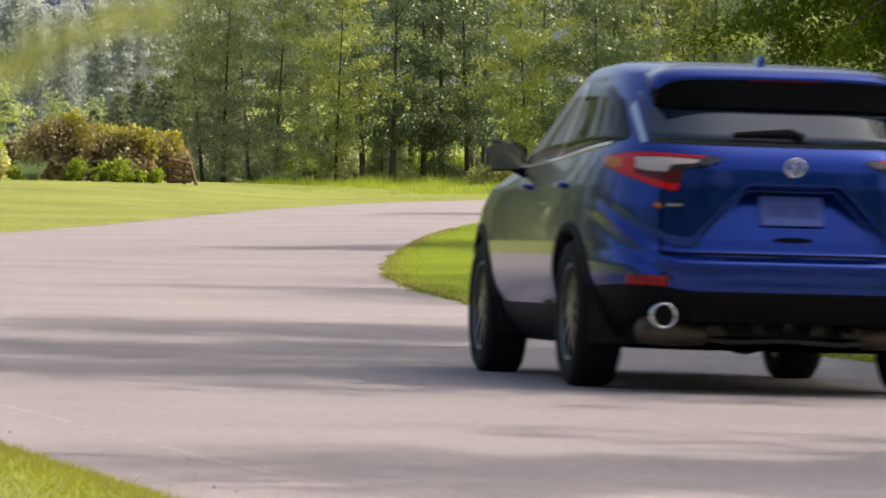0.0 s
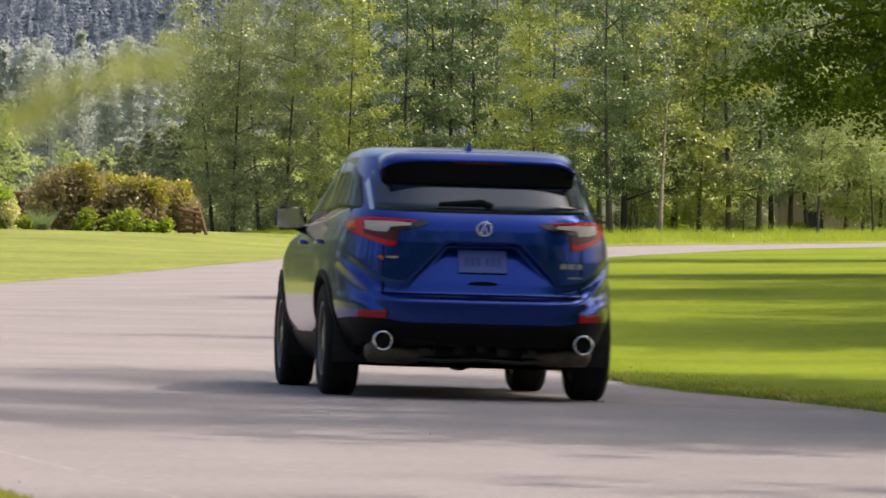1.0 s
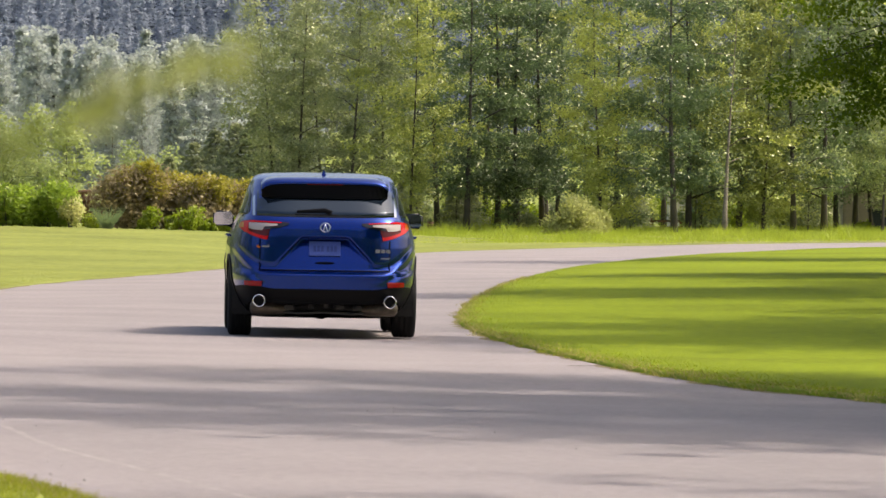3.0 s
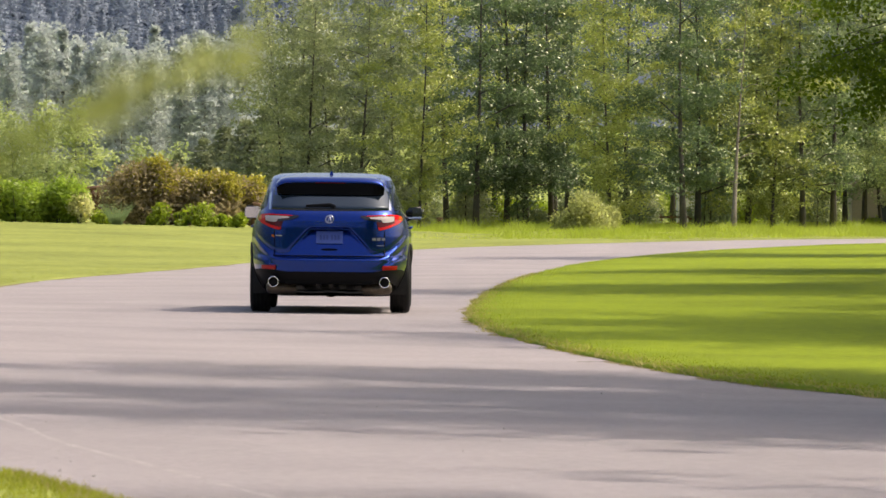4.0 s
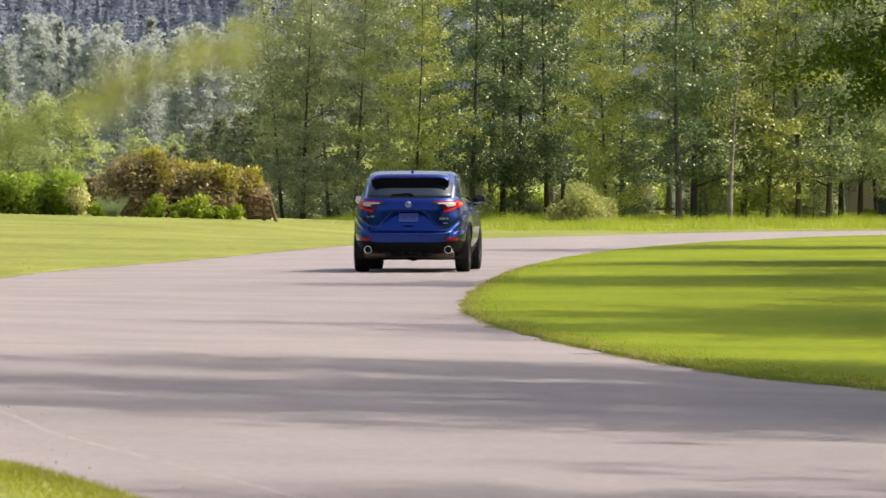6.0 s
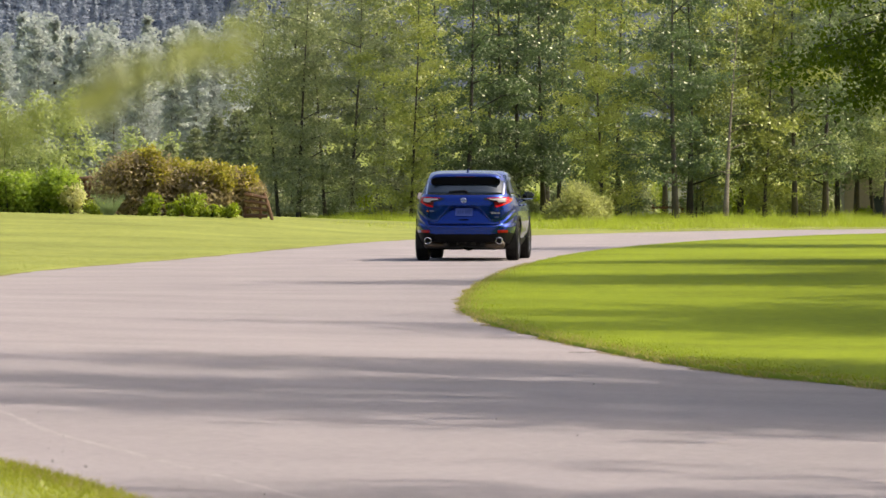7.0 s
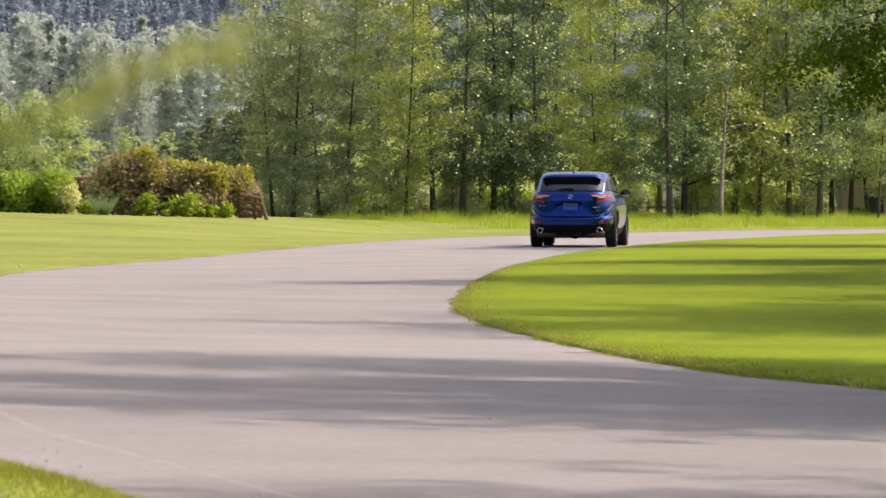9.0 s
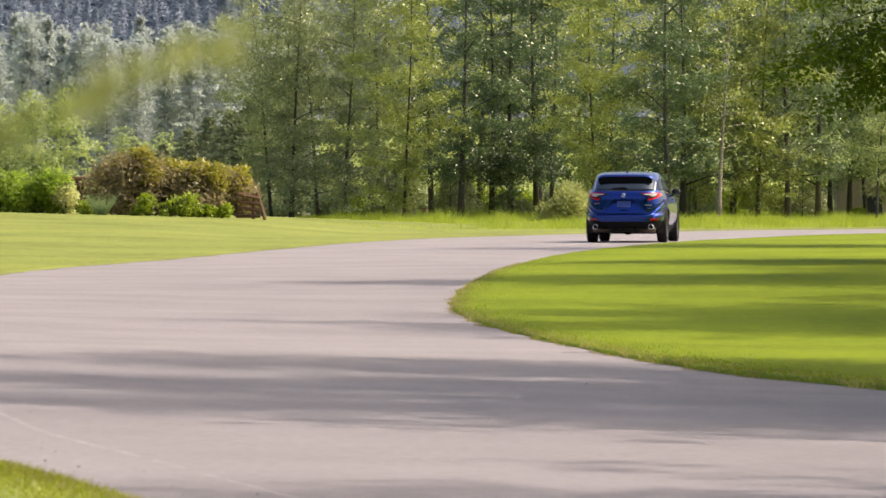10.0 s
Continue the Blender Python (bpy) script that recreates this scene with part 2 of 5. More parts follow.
def leaves(rng, centres, size, long=1.5, up=0.3, droop=0.0):
    """One diamond leaf, folded a little, at each centre, turned at random. Returns verts and quads as arrays."""
    n = len(centres)
    nor = rng.normal(size=(n, 3))
    nor[:, 2] = np.abs(nor[:, 2]) + up
    nor /= np.linalg.norm(nor, axis=1, keepdims=True)
    way = rng.normal(size=(n, 3))
    way[:, 2] -= droop
    way -= nor * np.sum(way * nor, axis=1, keepdims=True)
    way /= np.linalg.norm(way, axis=1, keepdims=True) + 1e-9
    side = np.cross(nor, way)
    s = size * rng.uniform(0.6, 1.3, size=(n, 1))
    a, b = way * s * long * 0.5, side * s * 0.5
    v = np.stack([centres - a, centres + b + a * 0.1, centres + a, centres - b + a * 0.1], axis=1).reshape(-1, 3)
    q = np.arange(4 * n).reshape(n, 4)
    return v, q


def quad_mesh(name, v, q, mat):
    me = bpy.data.meshes.new(name)
    n = len(q)
    me.vertices.add(len(v))
    me.vertices.foreach_set("co", np.asarray(v, dtype=np.float32).ravel())
    k = q.shape[1]
    me.loops.add(n * k)
    me.loops.foreach_set("vertex_index", q.ravel().astype(np.int32))
    me.polygons.add(n)
    me.polygons.foreach_set("loop_start", np.arange(0, n * k, k, dtype=np.int32))
    me.materials.append(mat)
    me.update(calc_edges=True)
    me.validate()
    return me


# ---- the ground, the road and the lawns ----
RIGHT_EDGE = [(9.5, 14), (5.44, 20.07), (3.96, 28.82), (2.92, 37.48), (2.08, 41.65), (1.42, 46.8), (0.87, 52.45), (0.49, 56.43), (0.21, 60.64), (0.1, 64.45), (0.17, 70.47), (0.45, 80.2), (1.09, 93.5), (2.37, 109.5), (4.58, 124.8), (7.98, 140.1), (12.27, 155.7), (24, 176), (60, 200), (140, 230)]
LEFT_EDGE = [(2.6, 4), (0, 14), (-0.79, 17.2), (-1.2, 18.9), (-1.53, 20.1), (-1.87, 21.1), (-2.88, 25.69), (-4.09, 34.35), (-5.48, 45.98), (-6.47, 61.85), (-6.82, 86.7), (-4.81, 105.5), (-2.36, 127.8), (1.13, 148.4), (7.1, 170.6), (14.2, 181), (27, 196), (60, 216), (140, 246)]


def curve(points, n):
    """The points joined by a smooth curve, n steps to a span."""
    p = [Vector(q) for q in points]
    out = []
    for i in range(len(p) - 1):
        a, b, c, d = p[max(i - 1, 0)], p[i], p[i + 1], p[min(i + 2, len(p) - 1)]
        for k in range(n):
            t = k / n
            out.append(0.5 * ((2 * b) + (c - a) * t + (2 * a - 5 * b + 4 * c - d) * t * t + (3 * b - a - 3 * c + d) * t ** 3))
    out.append(p[-1])
    return out


def edge_x(points, y):
    ys, xs = [p[1] for p in points], [p[0] for p in points]
    return np.interp(y, ys, xs)


R_FINE, L_FINE = curve(RIGHT_EDGE, 8), curve(LEFT_EDGE, 8)


PROFILE_Y = [0, 15, 22, 28, 33, 37, 41, 46, 52, 57, 65, 75, 88, 100, 112, 120, 131, 142, 156, 168]
PROFILE_Z = [.33, .33, .30, .233, .155, .096, .045, .005, -.028, -.034, -.018, 0, .004, .016, .033, .046, .067, .06, .025, 0]


def road_z(x, y):
    """Height of the road: it falls away from the tripod, and slopes across in the first bend."""
    cross = .028 * np.clip((75 - y) / 20, 0, 1) * np.clip((y - 8) / 12, 0, 1)
    return np.interp(y, PROFILE_Y, PROFILE_Z) - cross * np.clip(x, -6, 3)


def rise(x, y):
    """Height of the ground: the lawn left of the road swells into a low bank, and the far meadow lies a little lower."""
    off = np.maximum(0, edge_x(L_FINE, y) - x)
    bank = np.clip((y - 95) / 75, 0, 1.1) * np.clip(off / 7, 0, 1) ** 1.2 * 0.42 * np.clip((-1.5 - x) / 5, 0, 1) * np.clip((206 - y) / 30, 0, 1)
    bank = bank + .20 * np.clip((-9.5 - x) / 5, 0, 1) * np.clip((y - 115) / 45, 0, 1) * np.clip((206 - y) / 30, 0, 1)
    return road_z(x, y) + bank + 0.02 * np.sin(x * 0.9 + y * 0.21) * np.clip(off, 0, 1)


def strip_mesh(name, lefts, rights, across, z, mat):
    verts, faces = [], []
    for a, b in zip(lefts, rights):
        for k in range(across + 1):
            p = Vector(a).lerp(Vector(b), k / across)
            verts.append((p.x, p.y, z(p.x, p.y, k / across)))
    w = across + 1
    for i in range(len(lefts) - 1):
        for k in range(across):
            faces.append((i * w + k, i * w + k + 1, (i + 1) * w + k + 1, (i + 1) * w + k))
    return mesh_from(name, verts, faces, mat, True)


def build_ground():
    g = 4000
    bm = bmesh.new()
    bmesh.ops.create_grid(bm, x_segments=8, y_segments=8, size=g)
    me = bpy.data.meshes.new("ground")
    bm.to_mesh(me)
    bm.free()
    me.materials.append(EARTH)
    ob = new("ground", me)
    ob.location = (0, 0, -0.25)
    tagged(ob, "flat meadow ground reaching to the wooded hills", "ground", kind="structure")
    ys = np.concatenate([np.arange(-14, 24, 2.0), np.arange(24, 72, .25), np.arange(72, 180, 1.0), np.arange(180, 231, 4.0)])
    lefts = [(float(edge_x(L_FINE, y)) - 0.25, float(y)) for y in ys]
    rights = [(float(edge_x(R_FINE, y)) + 0.25, float(y)) for y in ys]
    road = new("road", strip_mesh("road", lefts, rights, 10, lambda x, y, k: float(road_z(x, y)), ASPHALT))
    tagged(road, "pale worn asphalt road in a long double bend", "road", kind="structure")
    rng = np.random.default_rng(5)
    wob = {round(float(y), 2): rng.normal(0, 0.010) + .022 * math.sin(y * 1.9) * math.sin(y * .73 + 1) for y in ys}
    # lawn inside the bend: a low turf edge stands over the asphalt
    la = [(float(edge_x(R_FINE, y)) + wob[round(float(y), 2)], float(y)) for y in ys]
    rows = []
    for x, y in la:
        rows.append([(x + o, y, z + float(road_z(x + o, y))) for o, z in ((0, -.01), (.02, .025), (.10, .045), (.5, .05), (1, .055), (2, .06), (5, .06), (12, .08), (45, .08))])
    lawn_from_rows("lawn_inside_bend", rows, "sunlit mown lawn with a ragged turf edge inside the bend", flip=False)
    lb = [(float(edge_x(L_FINE, y)) + wob[round(float(y), 2)], float(y)) for y in ys]
    rows = []
    for x, y in lb:
        r = []
        for o in (0, .02, .1, .5, 1.2, 2.5, 4, 6, 9, 13, 20, 45):
            z = {0: -.01, .02: .006, .1: .016, .5: .03}.get(o, .04)
            r.append((x - o, y, z + (float(road_z(x - o, y)) if o < .1 else float(rise(x - o, y)))))
        rows.append(r)
    lawn_from_rows("lawn_outside_bend", rows, "bright mown lawn swelling to a low bank", flip=True, mat=LAWN_PALE)
    # beaten soil along the turf edge
    verts, faces = [], []
    for i, (x, y) in enumerate(la):
        verts += [(x - .04 + 2 * wob[round(float(y), 2)], y, .003 + float(road_z(x, y))), (x + .06, y, .006 + float(road_z(x, y)))]
        if i:
            faces.append((2 * i - 2, 2 * i - 1, 2 * i + 1, 2 * i))
    me = mesh_from("verge", verts, faces, DIRT)
    tagged(new("verge", me), "thin strip of dry soil along the turf edge", "verge", kind="structure")
    verts, faces = [], []
    for i, (x, y) in enumerate(lb):
        verts += [(x - .05, y, .008 + float(road_z(x, y))), (x + .05 + 2 * wob[round(float(y), 2)], y, .003 + float(road_z(x, y)))]
        if i:
            faces.append((2 * i - 2, 2 * i - 1, 2 * i + 1, 2 * i))
    tagged(new("verge", mesh_from("verge", verts, faces, DIRT)), "thin strip of dry soil along the outer turf edge", "verge", kind="structure")
    # a flat pale strip along the joint of an older asphalt layer
    verts, faces = [], []
    for i, p in enumerate(curve([(-3.5, 34, 0), (-2.6, 29, 0), (-2.06, 26.2, 0), (-1.71, 24.0, 0), (-1.25, 21.9, 0), (-.757, 19.9, 0), (-.3, 18.2, 0), (.8, 15, 0)], 14)):
        x, y = p.x + float(rng.normal(0, .004)), p.y
        z = float(road_z(x, y))
        w = .008 + float(rng.uniform(0, .014))
        verts += [(x - w, y, z + .0008), (x + w, y, z + .0008)]
        if i:
            faces.append((2 * i - 2, 2 * i - 1, 2 * i + 1, 2 * i))
    tagged(new("joint", mesh_from("joint", verts, faces, PALE_JOINT)), "flat pale strip along the asphalt joint", "joint", kind="structure")
    pieces = []
    for _ in range(260):
        y = float(rng.uniform(17, 48))
        x = float(edge_x(L_FINE, y)) + float(rng.choice([abs(rng.normal(.3, .35)), abs(rng.normal(.3, .35)), rng.uniform(0, 6)]))
        r = float(rng.uniform(.002, .006)) * float(rng.choice([.8, .8, 1, 1.2]))
        z = float(road_z(x, y)) + r * .4
        pieces.append(([(x + r, y, z), (x, y + r, z), (x - r, y, z), (x, y - r, z), (x + r * .2, y, z + r), (x, y, z - r)], [(0, 1, 4), (1, 2, 4), (2, 3, 4), (3, 0, 4), (1, 0, 5), (2, 1, 5), (3, 2, 5), (0, 3, 5)]))
    tagged(new("grit", mesh_from("grit", *merge(pieces), STONE)), "loose grit on the asphalt", "grit", kind="stuff")
    for pts in (((-4.9, 106.2), (-4.5, 106.9), (-4.1, 106.6)), ((.4, 147), (1.2, 148.5), (2.1, 147.9)), ((1.0, 47.4), (1.25, 47.7), (1.5, 47.5)), ((3.4, 158), (4.6, 159.2), (5.9, 158.8))):
        verts, faces = [], []
        for i, (x, y) in enumerate(curve([(*p, 0) for p in pts], 6)[j][:2] for j in range(6 * (len(pts) - 1) + 1)):
            verts += [(x, y - .05 - .1 * (i % 3 == 0), float(road_z(x, y)) + .003), (x, y + .05 + .12 * (i % 2), float(road_z(x, y)) + .003)]
            if i:
                faces.append((2 * i - 2, 2 * i, 2 * i + 1, 2 * i - 1))
        tagged(new("crack", mesh_from("crack", verts, faces, JOINT)), "short weathered crack in the asphalt", "crack", kind="structure")
    return la, lb


def lawn_from_rows(name, rows, label, flip, mat=LAWN):
    w = len(rows[0])
    verts = [v for r in rows for v in r]
    faces = []
    for i in range(len(rows) - 1):
        for k in range(w - 1):
            q = (i * w + k, i * w + k + 1, (i + 1) * w + k + 1, (i + 1) * w + k)
            faces.append(q[::-1] if flip else q)
    ob = new(name, mesh_from(name, verts, faces, mat, True))
    return tagged(ob, label, "lawn", kind="structure")


TURF_RIGHT, TURF_LEFT = build_ground()


# ---- the car ----
# Its own axes: x to its right, y ahead, z up; the origin on the road under the middle of the rear axle.
Z_KEYS = [.20, .27, .33, .40, .47, .55, .62, .655, .675, .72, .90, 1.00, 1.10, 1.16, 1.20, 1.30, 1.40, 1.50, 1.56, 1.60, 1.63, 1.645]
REAR_Y = [-.70, -.86, -.93, -.99, -1.03, -1.05, -1.04, -1.01, -.978, -.965, -.963, -.960, -.948, -.915, -.87, -.76, -.65, -.53, -.42, -.20, .15, .45]
FRONT_Y = [3.50, 3.60, 3.66, 3.70, 3.71, 3.71, 3.70, 3.69, 3.68, 3.64, 3.50, 3.28, 2.55, 2.33, 2.24, 2.00, 1.76, 1.50, 1.30, 1.10, .90, .70]
HALF_W = [.74, .82, .86, .89, .915, .935, .942, .945, .946, .948, .942, .925, .885, .86, .845, .805, .77, .735, .712, .685, .60, .26]


def z_val(keys, z):
    return float(np.interp(z, Z_KEYS, keys))


def super_n(z):
    return float(np.interp(z, [.2, .6, 1.0, 1.2, 1.6], [5.0, 5.2, 5.0, 5.0, 4.0]))


def plan_scale(z):
    r, f = z_val(REAR_Y, z), z_val(FRONT_Y, z)
    return (r + f) / 2, (f - r) / 2, z_val(HALF_W, z), super_n(z)


def recess(x, z):
    """How far the number plate's hollow is pressed into the tailgate."""
    a = abs(x)
    side = np.interp(z, [.69, .76, .98, 1.01], [.52, .46, .25, .22])
    s = np.clip((side - a) / .022, 0, 1)
    v = np.clip((1.0 - z) / .016, 0, 1)
    s, v = s * s * (3 - 2 * s), v * v * (3 - 2 * v)
    return float(s * v * np.clip((z - .70) / .28, 0, 1)) * .12


def crease(x, z):
    """The ridge over the bumper, bowed up at the corners, and the hollow above it."""
    zc = .66 + .34 * min(1, max(0, (abs(x) - .52) / .42)) ** 2
    return -.022 * math.exp(-((z - zc + .040) / .026) ** 2) + .015 * math.exp(-((z - zc - .03) / .028) ** 2) + .012 * math.exp(-((z - zc + .11) / .035) ** 2)


def rear_y(x, z):
    yc, half, w, n = plan_scale(z)
    u = min(abs(x) / w, .9999)
    return yc - half * (1 - u ** n) ** (1 / n) + recess(x, z) + (crease(x, z) if z < 1.12 else 0)


def side_x(y, z):
    yc, half, w, n = plan_scale(z)
    u = min(abs(y - yc) / half, .9999)
    return w * (1 - u ** n) ** (1 / n)


def cladding_top(x, y, z):
    """The height at which the black lower trim ends."""
    if y < -.35:
        return float(np.interp(abs(x), [0, .50, .58, .64, .82, .95], [.470, .470, .480, .494, .498, .480]))
    return .40


def shell_points():
    zs = np.concatenate([np.arange(.20, .60, .025), np.arange(.60, .72, .012), np.arange(.72, 1.04, .011), np.arange(1.04, 1.56, .03), np.array([1.56, 1.58, 1.60, 1.615, 1.63, 1.64, 1.645])])
    ang = np.concatenate([np.linspace(-27, 27, 190), np.linspace(29, 150, 90), np.linspace(153, 207, 30), np.linspace(210, 331, 90)])
    return zs, np.radians(ang)


def shell(keep):
    """The skin of the body as stacked plan outlines; keep(x, y, z) chooses the faces."""
    zs, ang = shell_points()
    grid = []
    for z in zs:
        yc, half, w, n = plan_scale(z)
        ring = []
        for a in ang:
            c, s = -math.cos(a), -math.sin(a)
            r = ((abs(s) / w) ** n + (abs(c) / half) ** n) ** (-1 / n)
            x, y = r * s, yc + r * c
            if y < -.4:
                y += recess(x, z) + (crease(x, z) if z < 1.12 else 0)
            ring.append((x, y, z))
        grid.append(ring)
    bm = bmesh.new()
    vs = [[None] * len(ang) for _ in zs]

    def vert(i, k):
        if vs[i][k] is None:
            vs[i][k] = bm.verts.new(grid[i][k])
        return vs[i][k]
    for i in range(len(zs) - 1):
        for k in range(len(ang)):
            j = (k + 1) % len(ang)
            m = [(a + b + c + d) / 4 for a, b, c, d in zip(grid[i][k], grid[i][j], grid[i + 1][j], grid[i + 1][k])]
            if keep(*m):
                bm.faces.new((vert(i, k), vert(i + 1, k), vert(i + 1, j), vert(i, j)))
    if keep(0, .5, 1.645):
        bm.faces.new([vert(len(zs) - 1, k) for k in range(len(ang))])
    if keep(0, .5, .20):
        bm.faces.new([vert(0, k) for k in range(len(ang))][::-1])
    bmesh.ops.recalc_face_normals(bm, faces=bm.faces)
    return smooth(bm)


WHEELBASE, WHEEL_R, TRACK = 2.75, 0.366, 0.82


def under_open(x, y, z):
    """The open place under the rear bumper, where the exhaust hangs."""
    return y < -.35 and z < .36 - .10 * max(0, (abs(x) - .72) / .1) and abs(x) < .80


def in_arch(x, y, z):
    if abs(x) < .60:
        return False
    return min(math.hypot(y, z - WHEEL_R), math.hypot(y - WHEELBASE, z - WHEEL_R)) < .43


def rear_strip(xs, top, bottom, proud=.004, thick=.012):
    """A plate that lies on the rear skin between two curves of height over x, proud of it."""
    bm = bmesh.new()
    cols = []
    rows = 5
    for x, zt, zb in zip(xs, top, bottom):
        col = []
        for k in range(rows + 1):
            z = zt + (zb - zt) * k / rows
            y = rear_y(x, z)
            col.append((bm.verts.new((x, y - proud, z)), bm.verts.new((x, y + thick, z))))
        cols.append(col)
    for a, b in zip(cols, cols[1:]):
        for k in range(rows):
            bm.faces.new((a[k][0], b[k][0], b[k + 1][0], a[k + 1][0]))
        bm.faces.new((a[0][0], a[0][1], b[0][1], b[0][0]))
        bm.faces.new((a[rows][0], b[rows][0], b[rows][1], a[rows][1]))
    for c, way in ((cols[0], 1), (cols[-1], -1)):
        for k in range(rows):
            q = (c[k][0], c[k + 1][0], c[k + 1][1], c[k][1])
            bm.faces.new(q if way > 0 else q[::-1])
    bmesh.ops.recalc_face_normals(bm, faces=bm.faces)
    return bm


def side_plate(side, ys, top, bottom, proud=.004, thick=.01):
    """The same on a flank."""
    bm = bmesh.new()
    rows, cols = 5, []
    for y, zt, zb in zip(ys, top, bottom):
        col = []
        for k in range(rows + 1):
            z = zt + (zb - zt) * k / rows
            x = side_x(y, z)
            col.append((bm.verts.new((side * (x + proud), y, z)), bm.verts.new((side * (x - thick), y, z))))
        cols.append(col)
    for a, b in zip(cols, cols[1:]):
        for k in range(rows):
            bm.faces.new((a[k][0], b[k][0], b[k + 1][0], a[k + 1][0]))
        bm.faces.new((a[0][0], a[0][1], b[0][1], b[0][0]))
        bm.faces.new((a[rows][0], b[rows][0], b[rows][1], a[rows][1]))
    bmesh.ops.recalc_face_normals(bm, faces=bm.faces)
    return smooth(bm)


def rounded_plate(w, h, r, thick, at, turn):
    """A rounded rectangle facing -y."""
    bm = bmesh.new()
    rings = []
    for y in (-thick / 2, thick / 2):
        ring = []
        for cx, cz, a0 in ((1, 1, 0), (-1, 1, 90), (-1, -1, 180), (1, -1, 270)):
            for k in range(5):
                a = radians(a0 + 22.5 * k)
                ring.append(bm.verts.new((cx * (w / 2 - r) + r * math.cos(a), y, cz * (h / 2 - r) + r * math.sin(a))))
        rings.append(ring)
    bm.faces.new(rings[0])
    bm.faces.new(rings[1][::-1])
    for k in range(20):
        bm.faces.new((rings[0][k], rings[0][(k + 1) % 20], rings[1][(k + 1) % 20], rings[1][k]))
    bmesh.ops.recalc_face_normals(bm, faces=bm.faces)
    bmesh.ops.transform(bm, matrix=turn, verts=bm.verts)
    bmesh.ops.translate(bm, vec=at, verts=bm.verts)
    return bm


def lin(a, b, n):
    return [a + (b - a) * i / (n - 1) for i in range(n)]


def ring_of(r1, r2, depth, seg=40, bevel=0.0):
    """A round tube end along y: outer radius r1, inner r2."""
    prof = [(r2, 0), (r2 + (r1 - r2) * .3, -bevel), (r1 - (r1 - r2) * .3, -bevel), (r1, 0), (r1, depth), (r2, depth)]
    verts, faces = [], []
    n = len(prof)
    for k in range(seg):
        a = 2 * math.pi * k / seg
        for r, y in prof:
            verts.append((r * math.cos(a), y, r * math.sin(a)))
    for k in range(seg):
        j = (k + 1) % seg
        for i in range(n):
            h = (i + 1) % n
            faces.append((k * n + i, k * n + h, j * n + h, j * n + i))
    return verts, faces


def shifted(vf, at, scale=(1, 1, 1)):
    v, f = vf
    return [(p[0] * scale[0] + at[0], p[1] * scale[1] + at[1], p[2] * scale[2] + at[2]) for p in v], f


def wheel_meshes():
    """A tyre with tread grooves, and a ten-spoke rim; the axle along x, the outside towards -x."""
    seg = 72
    prof = [(-.095, .245), (-.112, .262), (-.118, .30), (-.114, .335), (-.100, .356), (-.082, .366), (-.052, .366), (-.050, .357), (-.042, .357), (-.040, .366), (-.006, .366), (-.004, .357),
            (.004, .357), (.006, .366), (.040, .366), (.042, .357), (.050, .357), (.052, .366), (.082, .366), (.100, .356), (.114, .335), (.118, .30), (.112, .262), (.095, .245)]
    v, f = [], []
    n = len(prof)
    for k in range(seg):
        a = 2 * math.pi * k / seg
        for i, (x, r) in enumerate(prof):
            r2 = r - (.006 if k % 2 and i in (4, 5, 18, 19) else 0)
            v.append((x, r2 * math.cos(a), r2 * math.sin(a)))
    for k in range(seg):
        j = (k + 1) % seg
        for i in range(n - 1):
            f.append((k * n + i, j * n + i, j * n + i + 1, k * n + i + 1))
    tyre = mesh_from("tyre", v, f, RUBBER, False)
    pieces = []
    rimp = [(-.098, .246), (-.104, .238), (-.098, .226), (-.06, .222), (.09, .222), (.095, .246)]
    v, f = [], []
    n = len(rimp)
    for k in range(48):
        a = 2 * math.pi * k / 48
        v += [(x, r * math.cos(a), r * math.sin(a)) for x, r in rimp]
    for k in range(48):
        j = (k + 1) % 48
        for i in range(n):
            h = (i + 1) % n
            f.append((k * n + i, j * n + i, j * n + h, k * n + h))
    pieces.append((v, f))
    a, da2 = 0.0, .07
    pts = []
    for x in (-.088, -.055):
        pts += [(x, .05 * math.cos(a - .35), .05 * math.sin(a - .35)), (x, .05 * math.cos(a + .35), .05 * math.sin(a + .35)),
                    (x, .228 * math.cos(a + da2), .228 * math.sin(a + da2)), (x, .228 * math.cos(a - da2), .228 * math.sin(a - da2))]
    spoke = mesh_from("spoke", pts, [(0, 1, 2, 3), (7, 6, 5, 4), (0, 4, 5, 1), (1, 5, 6, 2), (2, 6, 7, 3), (3, 7, 4, 0)], ALLOY)
    rim = mesh_from("rim", *merge(pieces), ALLOY)
    hub = mesh_from("hub", *tube([(-.096, 0, 0), (.0, 0, 0)], [.062, .07], 20), ALLOY)
    v, f = tube([(.0, 0, 0), (.03, 0, 0)], [.16, .16], 28)
    disc = mesh_from("brake_disc", v, f, UNDER)
    return tyre, rim, disc, spoke, hub


